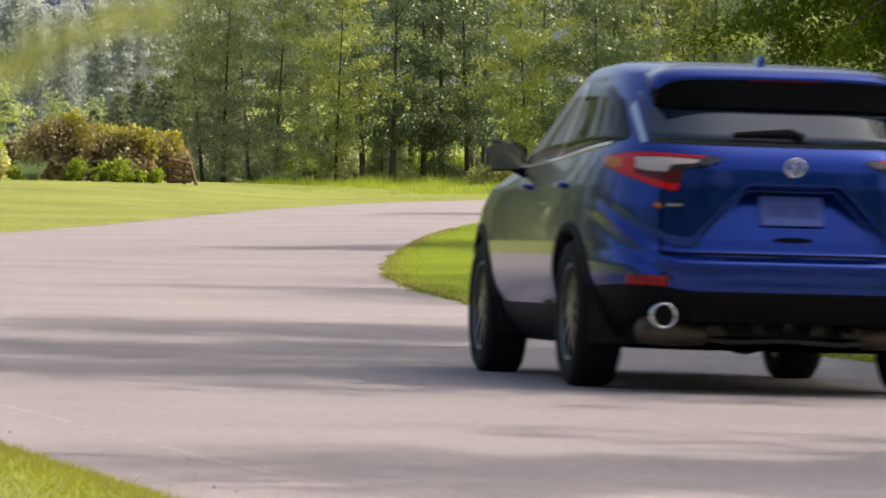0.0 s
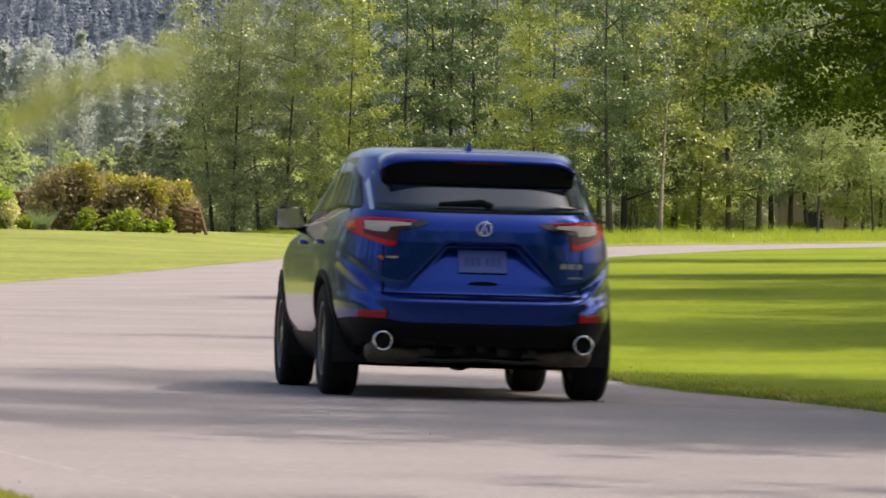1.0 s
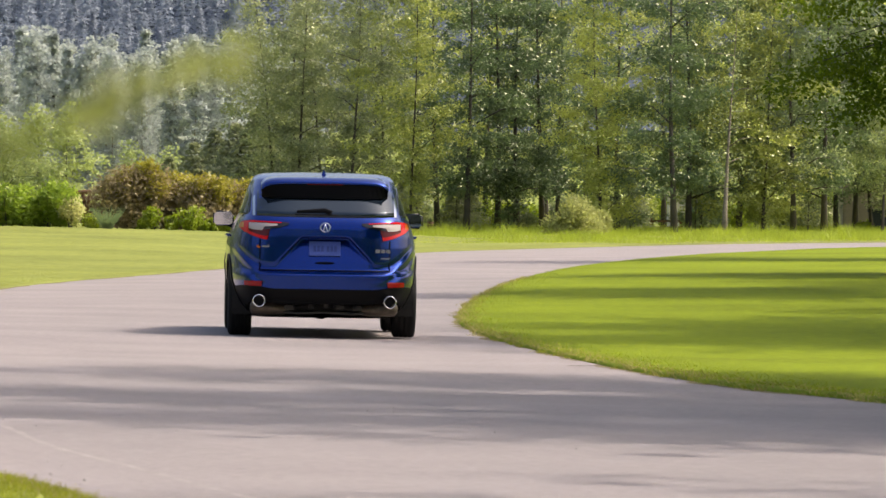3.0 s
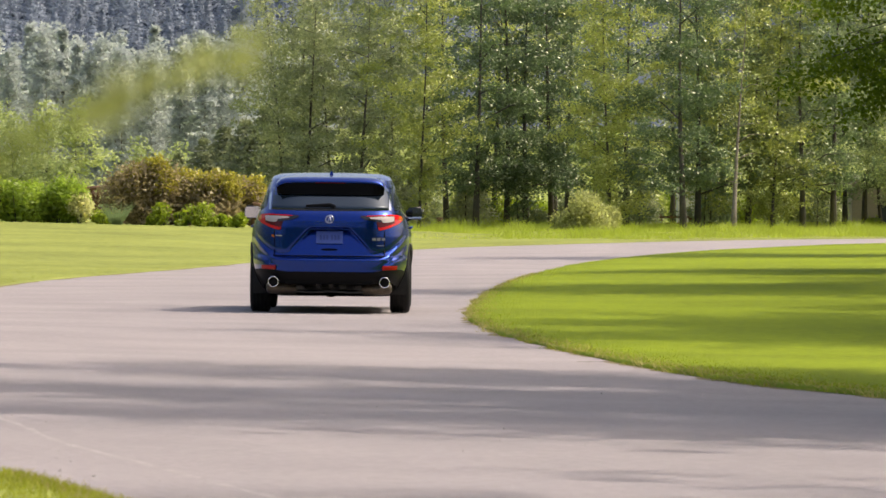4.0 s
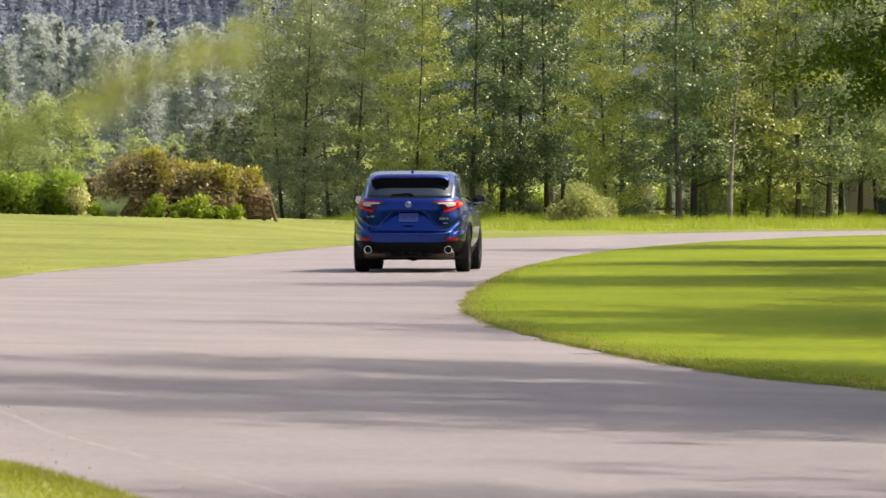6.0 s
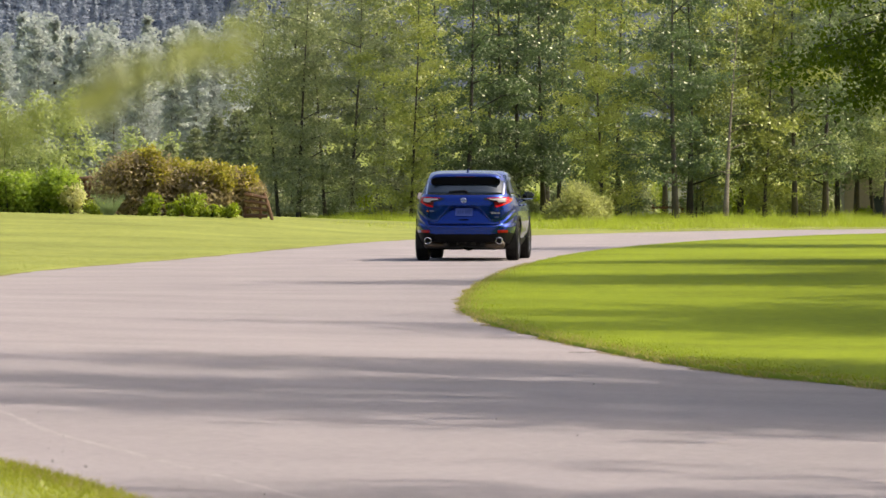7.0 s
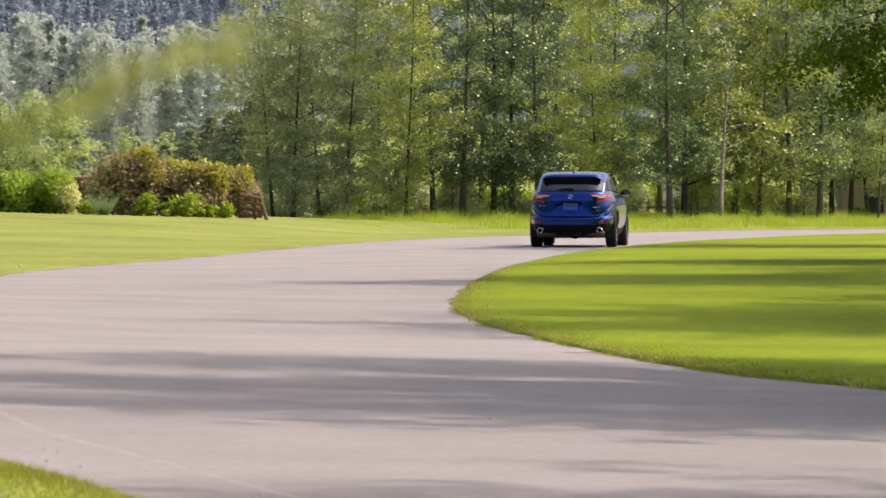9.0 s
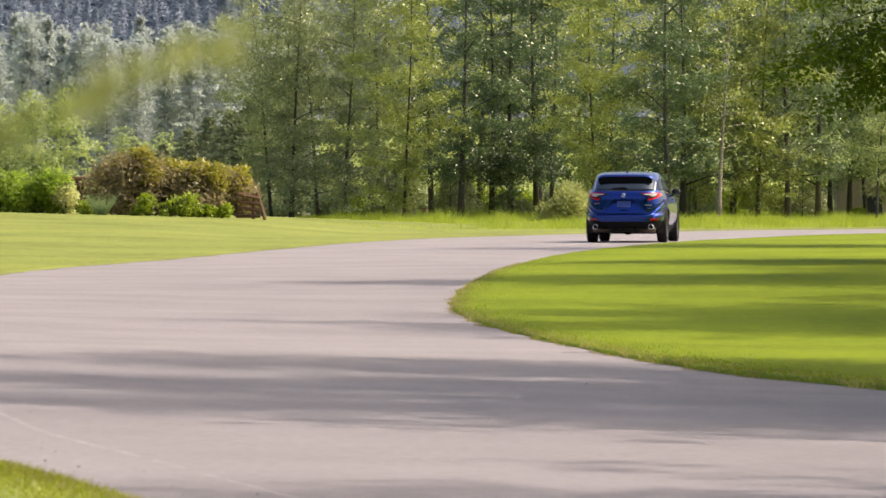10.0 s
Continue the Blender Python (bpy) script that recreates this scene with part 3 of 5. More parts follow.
def build_car():
    car = tagged(new("car"), "metallic blue compact sport utility car driving away along the road", "car")
    body = part("body", shell(lambda x, y, z: z > cladding_top(x, y, z) and not in_arch(x, y, z)), PAINT, car)
    part("lower_cladding", shell(lambda x, y, z: z <= cladding_top(x, y, z) and not in_arch(x, y, z) and not under_open(x, y, z)), BLACK, car, "black plastic lower bumper and sill trim")
    xs = lin(-.90, .90, 73)
    part("bumper_trim", rear_strip(xs, [cladding_top(x, -1, .5) + .016 for x in xs], [.395] * 73, .006, .008), BLACK, car, "black lower bumper panel with a stepped upper edge")
    # tailgate: shut line, window, spoiler
    gap = join(rear_strip(lin(-.645, .645, 23), [.676] * 23, [.664] * 23, .0035, .006),
               *[rear_strip([s * .636, s * .646], [.97, .97], [.676, .676], .0035, .006) for s in (-1, 1)])
    part("tailgate_gap", gap, MATT_BLACK, body)
    xs = lin(-.715, .715, 29)
    part("rear_window", smooth(rear_strip(xs, [1.50 - .05 * abs(x / .7) ** 4 for x in xs], [1.195 + .012 * abs(x / .7) ** 3 for x in xs], .004, .004)), REAR_GLASS, car, "dark tinted rear window")
    xs = lin(-.62, .62, 17)
    bm = bmesh.new()
    cols = []
    for x in xs:
        col = []
        for z in lin(1.53 - .04 * abs(x / .62) ** 4, 1.14, 7):
            yc, half, w, n = plan_scale(z)
            col.append(bm.verts.new((x, yc + half * (1 - min(abs(x) / w, .9999) ** n) ** (1 / n) + .004, z)))
        cols.append(col)
    for a, b in zip(cols, cols[1:]):
        for k in range(6):
            bm.faces.new((a[k], a[k + 1], b[k + 1], b[k]))
    part("windscreen", smooth(bm), GLASS_DARK, car, "dark windscreen")
    # spoiler over the window, body blue above and black below
    bm = bmesh.new()
    sec = []
    for x in lin(-.63, .63, 27):
        k = 1 - .07 * abs(x / .63) ** 4
        e = abs(x / .63) ** 12
        drop = .05 * e + .012 * abs(x / .63) ** 3
        ys = (-.30, -.46, -.67 * k, -.675 * k, -.60 * k, -.40)
        zz = (1.607 - drop, 1.59 - drop, 1.545 - drop, 1.522 - drop, 1.515 - drop, 1.50 - drop)
        sec.append([bm.verts.new((x, y, z)) for y, z in zip(ys, zz)])
    for a, b in zip(sec, sec[1:]):
        for i in range(6):
            j = (i + 1) % 6
            bm.faces.new((a[i], b[i], b[j], a[j]))
    bm.faces.new(sec[0])
    bm.faces.new(sec[-1][::-1])
    bmesh.ops.recalc_face_normals(bm, faces=bm.faces)
    spoiler = part("spoiler", smooth(bm), PAINT, car)
    xs = lin(-.625, .625, 27)
    bm = bmesh.new()
    sec = []
    for x in xs:
        e = abs(x / .63) ** 12
        k = 1 - .07 * abs(x / .63) ** 4
        drop = .05 * e + .012 * abs(x / .63) ** 3
        zl = 1.385 + .012 * e
        sec.append([bm.verts.new(p) for p in ((x, -.672 * k, 1.524 - drop), (x, rear_y(x, zl) - .03, zl), (x, rear_y(x, zl) + .02, zl - .005), (x, -.42, 1.51 - drop))])
    for a, b in zip(sec, sec[1:]):
        for i in range(4):
            j = (i + 1) % 4
            bm.faces.new((a[i], b[i], b[j], a[j]))
    bm.faces.new(sec[0])
    bm.faces.new(sec[-1][::-1])
    bmesh.ops.recalc_face_normals(bm, faces=bm.faces)
    part("underside", bm, MATT_BLACK, spoiler, "dull black spoiler underside")
    part("brake_light", box(.36, .012, .012, (0, -.672, 1.519), .003), SMOKED, spoiler, "dark red high brake light strip")
    for s in (-1, 1):
        xs2 = [s * x for x in lin(.688, .712, 4)]
        # a mirror-metal strip imitates the bright reflection along the pillar edge
        part("pillar_glint", rear_strip(xs2, lin(1.42, 1.38, 4), lin(1.205, 1.205, 4), .0055, .0), MIRROR_SHELL, body, "mirror strip standing in for the pillar edge's reflection")
    # wiper
    v, f = merge([tube([(.06, rear_y(.06, 1.245) - .03, 1.235), (0, rear_y(0, 1.27) - .035, 1.262), (-.28, rear_y(-.28, 1.25) - .02, 1.25)], [.026, .024, .012], 8),
                  tube([(-.30, rear_y(-.3, 1.225) - .012, 1.222), (.12, rear_y(.1, 1.225) - .012, 1.216)], [.008, .008], 6)])
    part("rear_wiper", mesh_from("rear_wiper", v, f, BLACK), BLACK, car)
    # antenna fin
    bm = bmesh.new()
    base = [(-.022, .12), (.022, .12), (.028, -.10), (-.028, -.10)]
    lo = [bm.verts.new((x, .0 + y, 1.60)) for x, y in base]
    hi = [bm.verts.new((x * .2, .0 + y * .35 - .05, 1.664)) for x, y in base]
    for i in range(4):
        j = (i + 1) % 4
        bm.faces.new((lo[i], lo[j], hi[j], hi[i]))
    bm.faces.new(hi)
    part("antenna_fin", bm, PAINT, car)
    # side windows, with bright lower trim, handles, arch trims
    for s in (-1, 1):
        ys = lin(-.58, .62, 14)
        part("side_window", side_plate(s, ys, [np.interp(y, [-.58, -.3, 0, .62], [1.25, 1.42, 1.50, 1.535]) for y in ys], [np.interp(y, [-.58, .62], [1.218, 1.15]) for y in ys]), GLASS_DARK, car, "dark tinted rear side window")
        ys = lin(.68, 1.98, 12)
        part("side_window", side_plate(s, ys, [np.interp(y, [.68, 1.1, 1.5, 1.98], [1.535, 1.53, 1.44, 1.17]) for y in ys], [np.interp(y, [.68, 1.98], [1.148, 1.11]) for y in ys]), GLASS_DARK, car, "dark tinted front side window")
        ys = lin(-.45, 2.0, 16)
        part("window_trim", side_plate(s, ys, [np.interp(y, [-.45, .62, 2], [1.212, 1.150, 1.11]) for y in ys], [np.interp(y, [-.45, .62, 2], [1.196, 1.134, 1.094]) for y in ys], .008), CHROME, body, "thin chrome strip under the windows")
        ys = lin(.585, .715, 5)
        part("pillar_panel", side_plate(s, ys, [1.53] * 5, [1.15] * 5, .006), GLOSS_BLACK, body, "gloss black door pillar panel")
        for y0 in (.28, 1.30):
            v, f = tube([(s * (side_x(y0, 1.0) + .004), y0 - .10, 1.0), (s * (side_x(y0, 1.0) + .020), y0 - .05, 1.0), (s * (side_x(y0, 1.0) + .020), y0 + .06, 1.0), (s * (side_x(y0, 1.0) + .004), y0 + .10, 1.0)], [.012, .015, .015, .012], 8)
            part("door_handle", mesh_from("door_handle", v, f, PAINT, True), PAINT, body)
        for y0 in (.44, .66, 1.72):
            part("door_gap", side_plate(s, [y0 - .004, y0 + .004], [1.12, 1.12], [.50 if y0 < .5 else .33] * 2, .0015, .004), GLOSS_BLACK, body)
        for c in (0, WHEELBASE):
            v, f = [], []
            for k in range(25):
                a = math.radians(-14 + 208 * k / 24)
                for r, o in ((.405, -.06), (.41, .012), (.45, .010), (.462, -.015)):
                    y, z = c + r * math.cos(a), WHEEL_R + r * math.sin(a)
                    v.append((s * (side_x(y, max(z, .25)) + o), y, z))
                if k:
                    o4 = (k - 1) * 4
                    f += [(o4 + i, o4 + i + 1, o4 + 5 + i, o4 + 4 + i) for i in range(3)]
            part("arch_trim", mesh_from("arch_trim", v, f, BLACK, True), BLACK, body, "black wheel arch edge")
            v, f = [], []
            for k in range(25):
                a = math.radians(-20 + 220 * k / 24)
                for x in (.50, .90):
                    v.append((s * x, c + .425 * math.cos(a), WHEEL_R + .425 * math.sin(a)))
                if k:
                    f.append((2 * k - 2, 2 * k - 1, 2 * k + 1, 2 * k))
            v2 = [(s * .5, c + .425 * math.cos(math.radians(-20 + 220 * k / 24)), WHEEL_R + .425 * math.sin(math.radians(-20 + 220 * k / 24))) for k in range(25)]
            v, f = merge([(v, f), (v2, [tuple(range(25))])])
            part("wheel_well", mesh_from("wheel_well", v, f, UNDER), UNDER, body)
        # mirrors
        bm = bmesh.new()
        bmesh.ops.create_cube(bm, size=1.0, matrix=Matrix.Diagonal((.23, .16, .18, 1)))
        for vtx in bm.verts:
            if vtx.co.y > 0:
                vtx.co.x *= .75
                vtx.co.z *= .7
            if vtx.co.x * s < 0:
                vtx.co.z *= .82
        bmesh.ops.bevel(bm, geom=bm.edges[:], offset=.032, segments=4, affect='EDGES')
        bmesh.ops.translate(bm, vec=(s * .975, 1.78, 1.165), verts=bm.verts)
        mirror = part("wing_mirror", smooth(bm), GLOSS_BLACK, car, "dark-framed wing mirror")
        part("mirror_glass", rounded_plate(.19, .132, .035, .008, (s * .978, 1.694, 1.164), Matrix.Rotation(radians(-20 if s > 0 else 0), 4, 'Z') @ Matrix.Rotation(radians(0 if s > 0 else 4), 4, 'X')), MIRROR_SHELL, mirror)
        v, f = tube([(s * .84, 1.80, 1.08), (s * .93, 1.79, 1.11)], [.03, .025], 8)
        part("mirror_stalk", mesh_from("mirror_stalk", v, f, BLACK), BLACK, mirror)
    # tail lamps: a slim wedge towards the middle and a red hook down at the outside
    for s in (-1, 1):
        ax = lin(.36, .845, 22)
        top = [np.interp(x, [.36, .70, .80, .845], [1.138, 1.158, 1.152, 1.13]) for x in ax]
        bot = [np.interp(x, [.36, .44, .545, .56, .60, .70, .80, .845], [1.120, 1.090, 1.074, .968, .968, .998, 1.045, 1.085]) for x in ax]
        lamp = part("tail_lamp", rear_strip([s * x for x in ax], top, bot, .008, .01), SMOKED, car, "red and clear boomerang tail lamp")
        bx = lin(.43, .845, 18)
        part("red_band", rear_strip([s * x for x in bx], [np.interp(x, ax, top) - .001 for x in bx], [np.interp(x, ax, top) - np.interp(x, [.43, .70, .845], [.010, .018, .03]) for x in bx], .013, .0), RED_LENS, lamp)
        bx = lin(.755, .845, 7)
        part("red_end", rear_strip([s * x for x in bx], [np.interp(x, ax, top) - .016 for x in bx], [np.interp(x, ax, bot) + .003 for x in bx], .012, .0), RED_LENS, lamp)
        bx = lin(.566, .80, 12)
        part("red_hook", rear_strip([s * x for x in bx], [np.interp(x, ax, bot) + np.interp(x, [.56, .60, .70, .8], [.03, .036, .034, .03]) for x in bx], [np.interp(x, ax, bot) + .003 for x in bx], .0135, .0), RED_LENS, lamp)
        ax = lin(.36, .47, 8)
        part("smoked_tip", rear_strip([s * x for x in ax], [np.interp(x, [.36, .47], [1.136, 1.140]) for x in ax], [np.interp(x, [.36, .44, .47], [1.120, 1.089, 1.084]) for x in ax], .012, .0), GLOSS_BLACK, lamp)
        ax = lin(.47, .75, 14)
        part("clear_band", rear_strip([s * x for x in ax], [np.interp(x, [.47, .60, .75], [1.124, 1.132, 1.134]) for x in ax], [np.interp(x, [.47, .60, .62, .70, .75], [1.108, 1.096, 1.062, 1.066, 1.080]) for x in ax], .014, .0), CLEAR_LENS, lamp, "clear reversing lamp lens")
        ax = lin(.44, .60, 8)
        part("dark_band", rear_strip([s * x for x in ax], [np.interp(x, [.44, .60], [1.104, 1.089]) for x in ax], [np.interp(x, [.44, .60], [1.090, 1.068]) for x in ax], .013, .0), GLOSS_BLACK, lamp)
        ax = lin(.80, .845, 5)
        part("amber_end", rear_strip([s * x for x in ax], [1.135] * 5, [1.085] * 5, .013, .0), AMBER_LENS, lamp, "amber lamp end")
        ax = lin(.62, .79, 10)
        part("rear_reflector", rear_strip([s * x for x in ax], [.560] * 10, lin(.508, .515, 10), .014, .01), REFLECTOR_RED, car, "red bumper reflector")
    # plate, badges
    tilt = Matrix.Rotation(radians(-23), 4, 'X')
    py = rear_y(0, .885) - .014
    # no hollow here: a flat black ellipse paints the grip's shade
    hx = lin(-.10, .10, 13)
    part("handle_shade", rear_strip(hx, [.742 + .016 * math.sqrt(1 - (x / .1001) ** 2) for x in hx], [.742 - .010 * math.sqrt(1 - (x / .1001) ** 2) for x in hx], .003, .003), MATT_BLACK, body, "flat black patch painted as the tailgate grip hollow's shade")
    plate = part("number_plate", box(.31, .006, .155, (0, py, .885), .002, tilt), PLATE, car, "blue-tinted number plate")
    for i, w in enumerate((.032, .032, .032, .032, .032, .032)):
        x = -.10 + .037 * i + (.02 if i > 2 else 0)
        part("bar", box(w * .8, .002, .062, (x, py - .005, .885), 0, tilt), PLATE_INK, plate)
    part("bar", box(.24, .002, .006, (.01, py - .025, .828), 0, tilt), PLATE_INK, plate)
    v, f = merge([shifted(ring_of(.052, .041, .012, 36, .004), (0, rear_y(0, 1.095) - .012, 1.095), (1, 1, .95)),
                  tube([(-.020, rear_y(0, 1.07) - .010, 1.062), (0, rear_y(0, 1.13) - .010, 1.128)], [.006, .006], 6),
                  tube([(.020, rear_y(0, 1.07) - .010, 1.062), (0, rear_y(0, 1.13) - .010, 1.128)], [.006, .006], 6)])
    part("emblem", mesh_from("emblem", v, f, CHROME, True), CHROME, car, "round chrome emblem")
    for i in range(3):
        x = .52 + .052 * i
        part("badge_bar", box(.042, .004, .034, (x, rear_y(x, .87) - .006, .868), .001), BADGE, body)
    part("badge_bar", box(.12, .004, .012, (.58, rear_y(.58, .795) - .006, .795), .001), BADGE, body)
    part("badge_bar", box(.10, .004, .014, (-.575, rear_y(-.575, .90) - .006, .902), .001), BADGE, body)
    part("badge_bar", box(.05, .004, .022, (-.65, rear_y(-.65, .895) - .006, .895), .001, Matrix.Rotation(.5, 4, 'Y')), AMBER_LENS, body)
    # exhausts and underbody
    for s in (-1, 1):
        v, f = shifted(ring_of(.064, .051, .16, 36, .006), (s * .645, -1.045, .368))
        tip = part("tailpipe", mesh_from("tailpipe", v, f, CHROME, True), CHROME, car, "round chrome exhaust tip")
        v, f = tube([(s * .645, -.98, .368), (s * .645, -.90, .368)], [.05, .05], 24)
        part("pipe_inside", mesh_from("pipe_inside", v, f, RUBBER), RUBBER, tip)
        v, f = tube([(s * .36, -.74, .285), (s * .39, -.75, .287), (s * .55, -.77, .292), (s * .70, -.78, .296), (s * .73, -.78, .296)], [.03, .065, .075, .07, .03], 16)
        part("muffler", mesh_from("muffler", v, f, MUFFLER, True), MUFFLER, car, "heat-stained muffler box")
        v, f = tube([(s * .40, -.70, .27), (s * .20, -.60, .30), (s * .08, .2, .29), (s * .05, 1.6, .28)], [.03, .03, .03, .03], 10)
        part("exhaust_pipe", mesh_from("exhaust_pipe", v, f, UNDER), UNDER, car)
        v, f = tube([(s * .12, .02, .32), (s * .70, .0, .30)], [.04, .03], 10)
        part("suspension_arm", mesh_from("suspension_arm", v, f, UNDER), UNDER, car)
        v, f = tube([(s * .50, -.15, .26), (s * .50, -.15, .60)], [.035, .035], 10)
        part("damper", mesh_from("damper", v, f, UNDER), UNDER, car)
    part("diffuser", box(1.04, .12, .09, (0, -.90, .385), .02), BLACK, car)
    for x, w, z in ((-.34, .10, .30), (-.12, .07, .315), (.02, .05, .325), (.16, .08, .31), (.33, .10, .30)):
        part("bracket", box(w, .05, .05, (x, -.80, z), .008), STEEL, car, "dull steel underbody bracket")
    v, f = tube([(-.46, -.79, .262), (-.26, -.81, .245), (.0, -.80, .258), (.28, -.81, .243), (.46, -.79, .262)], [.014, .016, .016, .016, .014], 8)
    part("cross_pipe", mesh_from("cross_pipe", v, f, STEEL, True), STEEL, car, "thin bent steel cross pipe")
    for x in (-.3, -.1, .1, .3):
        part("diffuser_fin", box(.012, .14, .07, (x, -.90, .335), .004), BLACK, car)
    v, f = tube([(0, -.15, .30), (0, .15, .30)], [.11, .13], 14)
    part("differential", mesh_from("differential", v, f, UNDER, True), UNDER, car)
    part("underbody", box(1.2, 3.9, .06, (0, 1.25, .30), .02), UNDER, car)
    tyre, rim, disc, spoke, hub = wheel_meshes()
    wheels = []
    for s in (-1, 1):
        for y in (0, WHEELBASE):
            w = part("wheel", rim, ALLOY, car, "grey ten-spoke alloy wheel")
            part("tyre", tyre, RUBBER, w, "black rubber tyre")
            part("brake_disc", disc, UNDER, w)
            part("hub", hub, ALLOY, w)
            for k in range(10):
                part("spoke", spoke, ALLOY, w).matrix_basis = pose(0, 0, 0, 36 * k)
            wheels.append((w, s, y))
    return car, wheels


CAR, WHEELS = build_car()


# ---- trees ----
def tree_kind(seed, height, crown_base, radius, leaf, count, bark, foliage, trunk_r=.14, lean=.3, droop=0.0, spread=.30, limbs=9, low_bias=.75, dense_z=10.5):
    """Meshes of one kind of tree: a leaning tapered trunk, limbs, and a crown of single leaves in sprays along the boughs."""
    rng = np.random.default_rng(seed)
    la = rng.uniform(0, 6.28)
    pts, rad = [], []
    for k in range(10):
        u = k / 9
        pts.append((lean * u * math.cos(la) + .013 * height * u * math.sin(7 * u + seed), lean * u * math.sin(la) + .05 * math.cos(4 * u + seed), height * u - .25))
        rad.append(trunk_r * (1.25 if k == 0 else 1) * (1 - u) ** 2.1 + .008)
    trunk = mesh_from("trunk", *tube(pts, rad, 9), bark, True)

    def at(z):
        u = min(max((z + .25) / height, 0), 1) * 9
        i = min(int(u), 8)
        return Vector(pts[i]).lerp(Vector(pts[i + 1]), u - i)
    limb_meshes, sprays = [], []
    n_all = limbs * 7
    for k in range(n_all):
        u = (k + .5) / n_all
        z0 = crown_base * .8 + (height * .97 - crown_base * .8) * u ** 1.2
        prof = math.sin(math.pi * min(1, .24 + .76 * u)) ** .6 * (.35 + .85 * rng.uniform(0, 1) ** .7)
        a = k * 2.4 + rng.uniform(-.7, .7)
        r = radius * prof
        s = at(z0)
        rise_z = r * rng.uniform(.05, .75) - droop * r
        mid = s + Vector((math.cos(a) * r * .5, math.sin(a) * r * .5, rise_z * .75))
        end = s + Vector((math.cos(a + .3) * r, math.sin(a + .3) * r, rise_z * .8 - droop * r * .6))
        if k % 5 == 0:
            br = trunk_r * .30 * (1 - .7 * u) + .006
            limb_meshes.append(mesh_from("limb", *tube([s, mid, end], [br, br * .6, br * .2], 6), bark, True))
        for t in np.linspace(.16, 1.04, max(3, int(r / (spread * .95)))):
            q = s * (1 - t) ** 2 + mid * (2 * t * (1 - t)) + end * t * t + Vector(rng.normal(0, .5 * spread, 3))
            size = spread * rng.uniform(.55, 1.75)
            keep = 1.0 if q.z < dense_z else 1 - low_bias
            sprays.append((*q, size, keep * size ** 1.7 * rng.uniform(.35, 1.5)))
    for z in np.linspace(crown_base, height * .95, int(height * 1.5)):
        q = at(z)
        size = spread * rng.uniform(.6, 1.2)
        sprays.append((q.x + rng.normal(0, .3), q.y + rng.normal(0, .3), z, size, (1.0 if z < dense_z else 1 - low_bias) * size ** 1.7 * .6))
    sp = np.array(sprays)
    pick = rng.choice(len(sp), size=count, p=sp[:, 4] / sp[:, 4].sum())
    # each spray is a shallow drooping dish of leaves
    d = rng.normal(size=(count, 3))
    d *= (rng.uniform(0, 1, count) ** .45 / np.linalg.norm(d, axis=1))[:, None]
    out = np.hypot(d[:, 0], d[:, 1])
    pos = sp[pick, :3] + sp[pick, 3:4] * np.stack([d[:, 0] * 1.25, d[:, 1] * 1.25, d[:, 2] * .55 - .45 * out ** 2], axis=1)
    pos += rng.normal(0, .16 * spread, (count, 3))
    if droop:
        pos[:, 2] -= np.abs(rng.normal(0, .5 * droop, count))
    pos[:, 2] = np.maximum(pos[:, 2], .35)
    # unseen upper leaves are enlarged, so that few of them shade the crown below
    big = np.where(pos[:, 2:3] > dense_z + .5, leaf * (1 + 1.6 * low_bias), leaf)
    v, q = leaves(rng, pos, big, long=1.35 + droop * 1.5, up=.45, droop=droop * 3)
    return trunk, limb_meshes, quad_mesh("crown", v, q, foliage)


def tree_from(kind, label, group, at, turn=0.0, size=1.0, bark=BARK):
    trunk, limb_meshes, crown = kind
    t = tagged(new("tree"), label, "tree", group)
    part("trunk", trunk, bark, t)
    for m in limb_meshes:
        part("limb", m, bark, t)
    part("crown", crown, LEAF, t)
    t.matrix_basis = pose(at[0], at[1], at[2], 0, 0, turn)
    t.scale = (size, size, size)
    return t


def spruce_kind(seed, height, radius, count, needle=.10, mat=NEEDLE):
    rng = np.random.default_rng(seed)
    trunk = mesh_from("trunk", *tube([(0, 0, -.2), (.03, 0, height * .5), (0, .02, height)], [.02 * height, .012 * height, .005], 8), BARK, True)
    u = rng.uniform(0, 1, count) ** 1.4
    layer = np.floor(u * 16) / 16 + rng.normal(0, .008, count)
    r = radius * (1 - layer) * np.sqrt(rng.uniform(.1, 1, count)) * (1 + .15 * np.sin(9 * rng.uniform(0, 6.28, count)))
    a = rng.uniform(0, 6.28, count)
    pos = np.stack([r * np.cos(a), r * np.sin(a), .15 + layer * (height - .1) - .22 * r], axis=1)
    pos[:, 2] = np.maximum(pos[:, 2], .1)
    v, q = leaves(rng, pos, needle, long=2.6, up=.6, droop=.5)
    return trunk, [], quad_mesh("crown", v, q, mat)


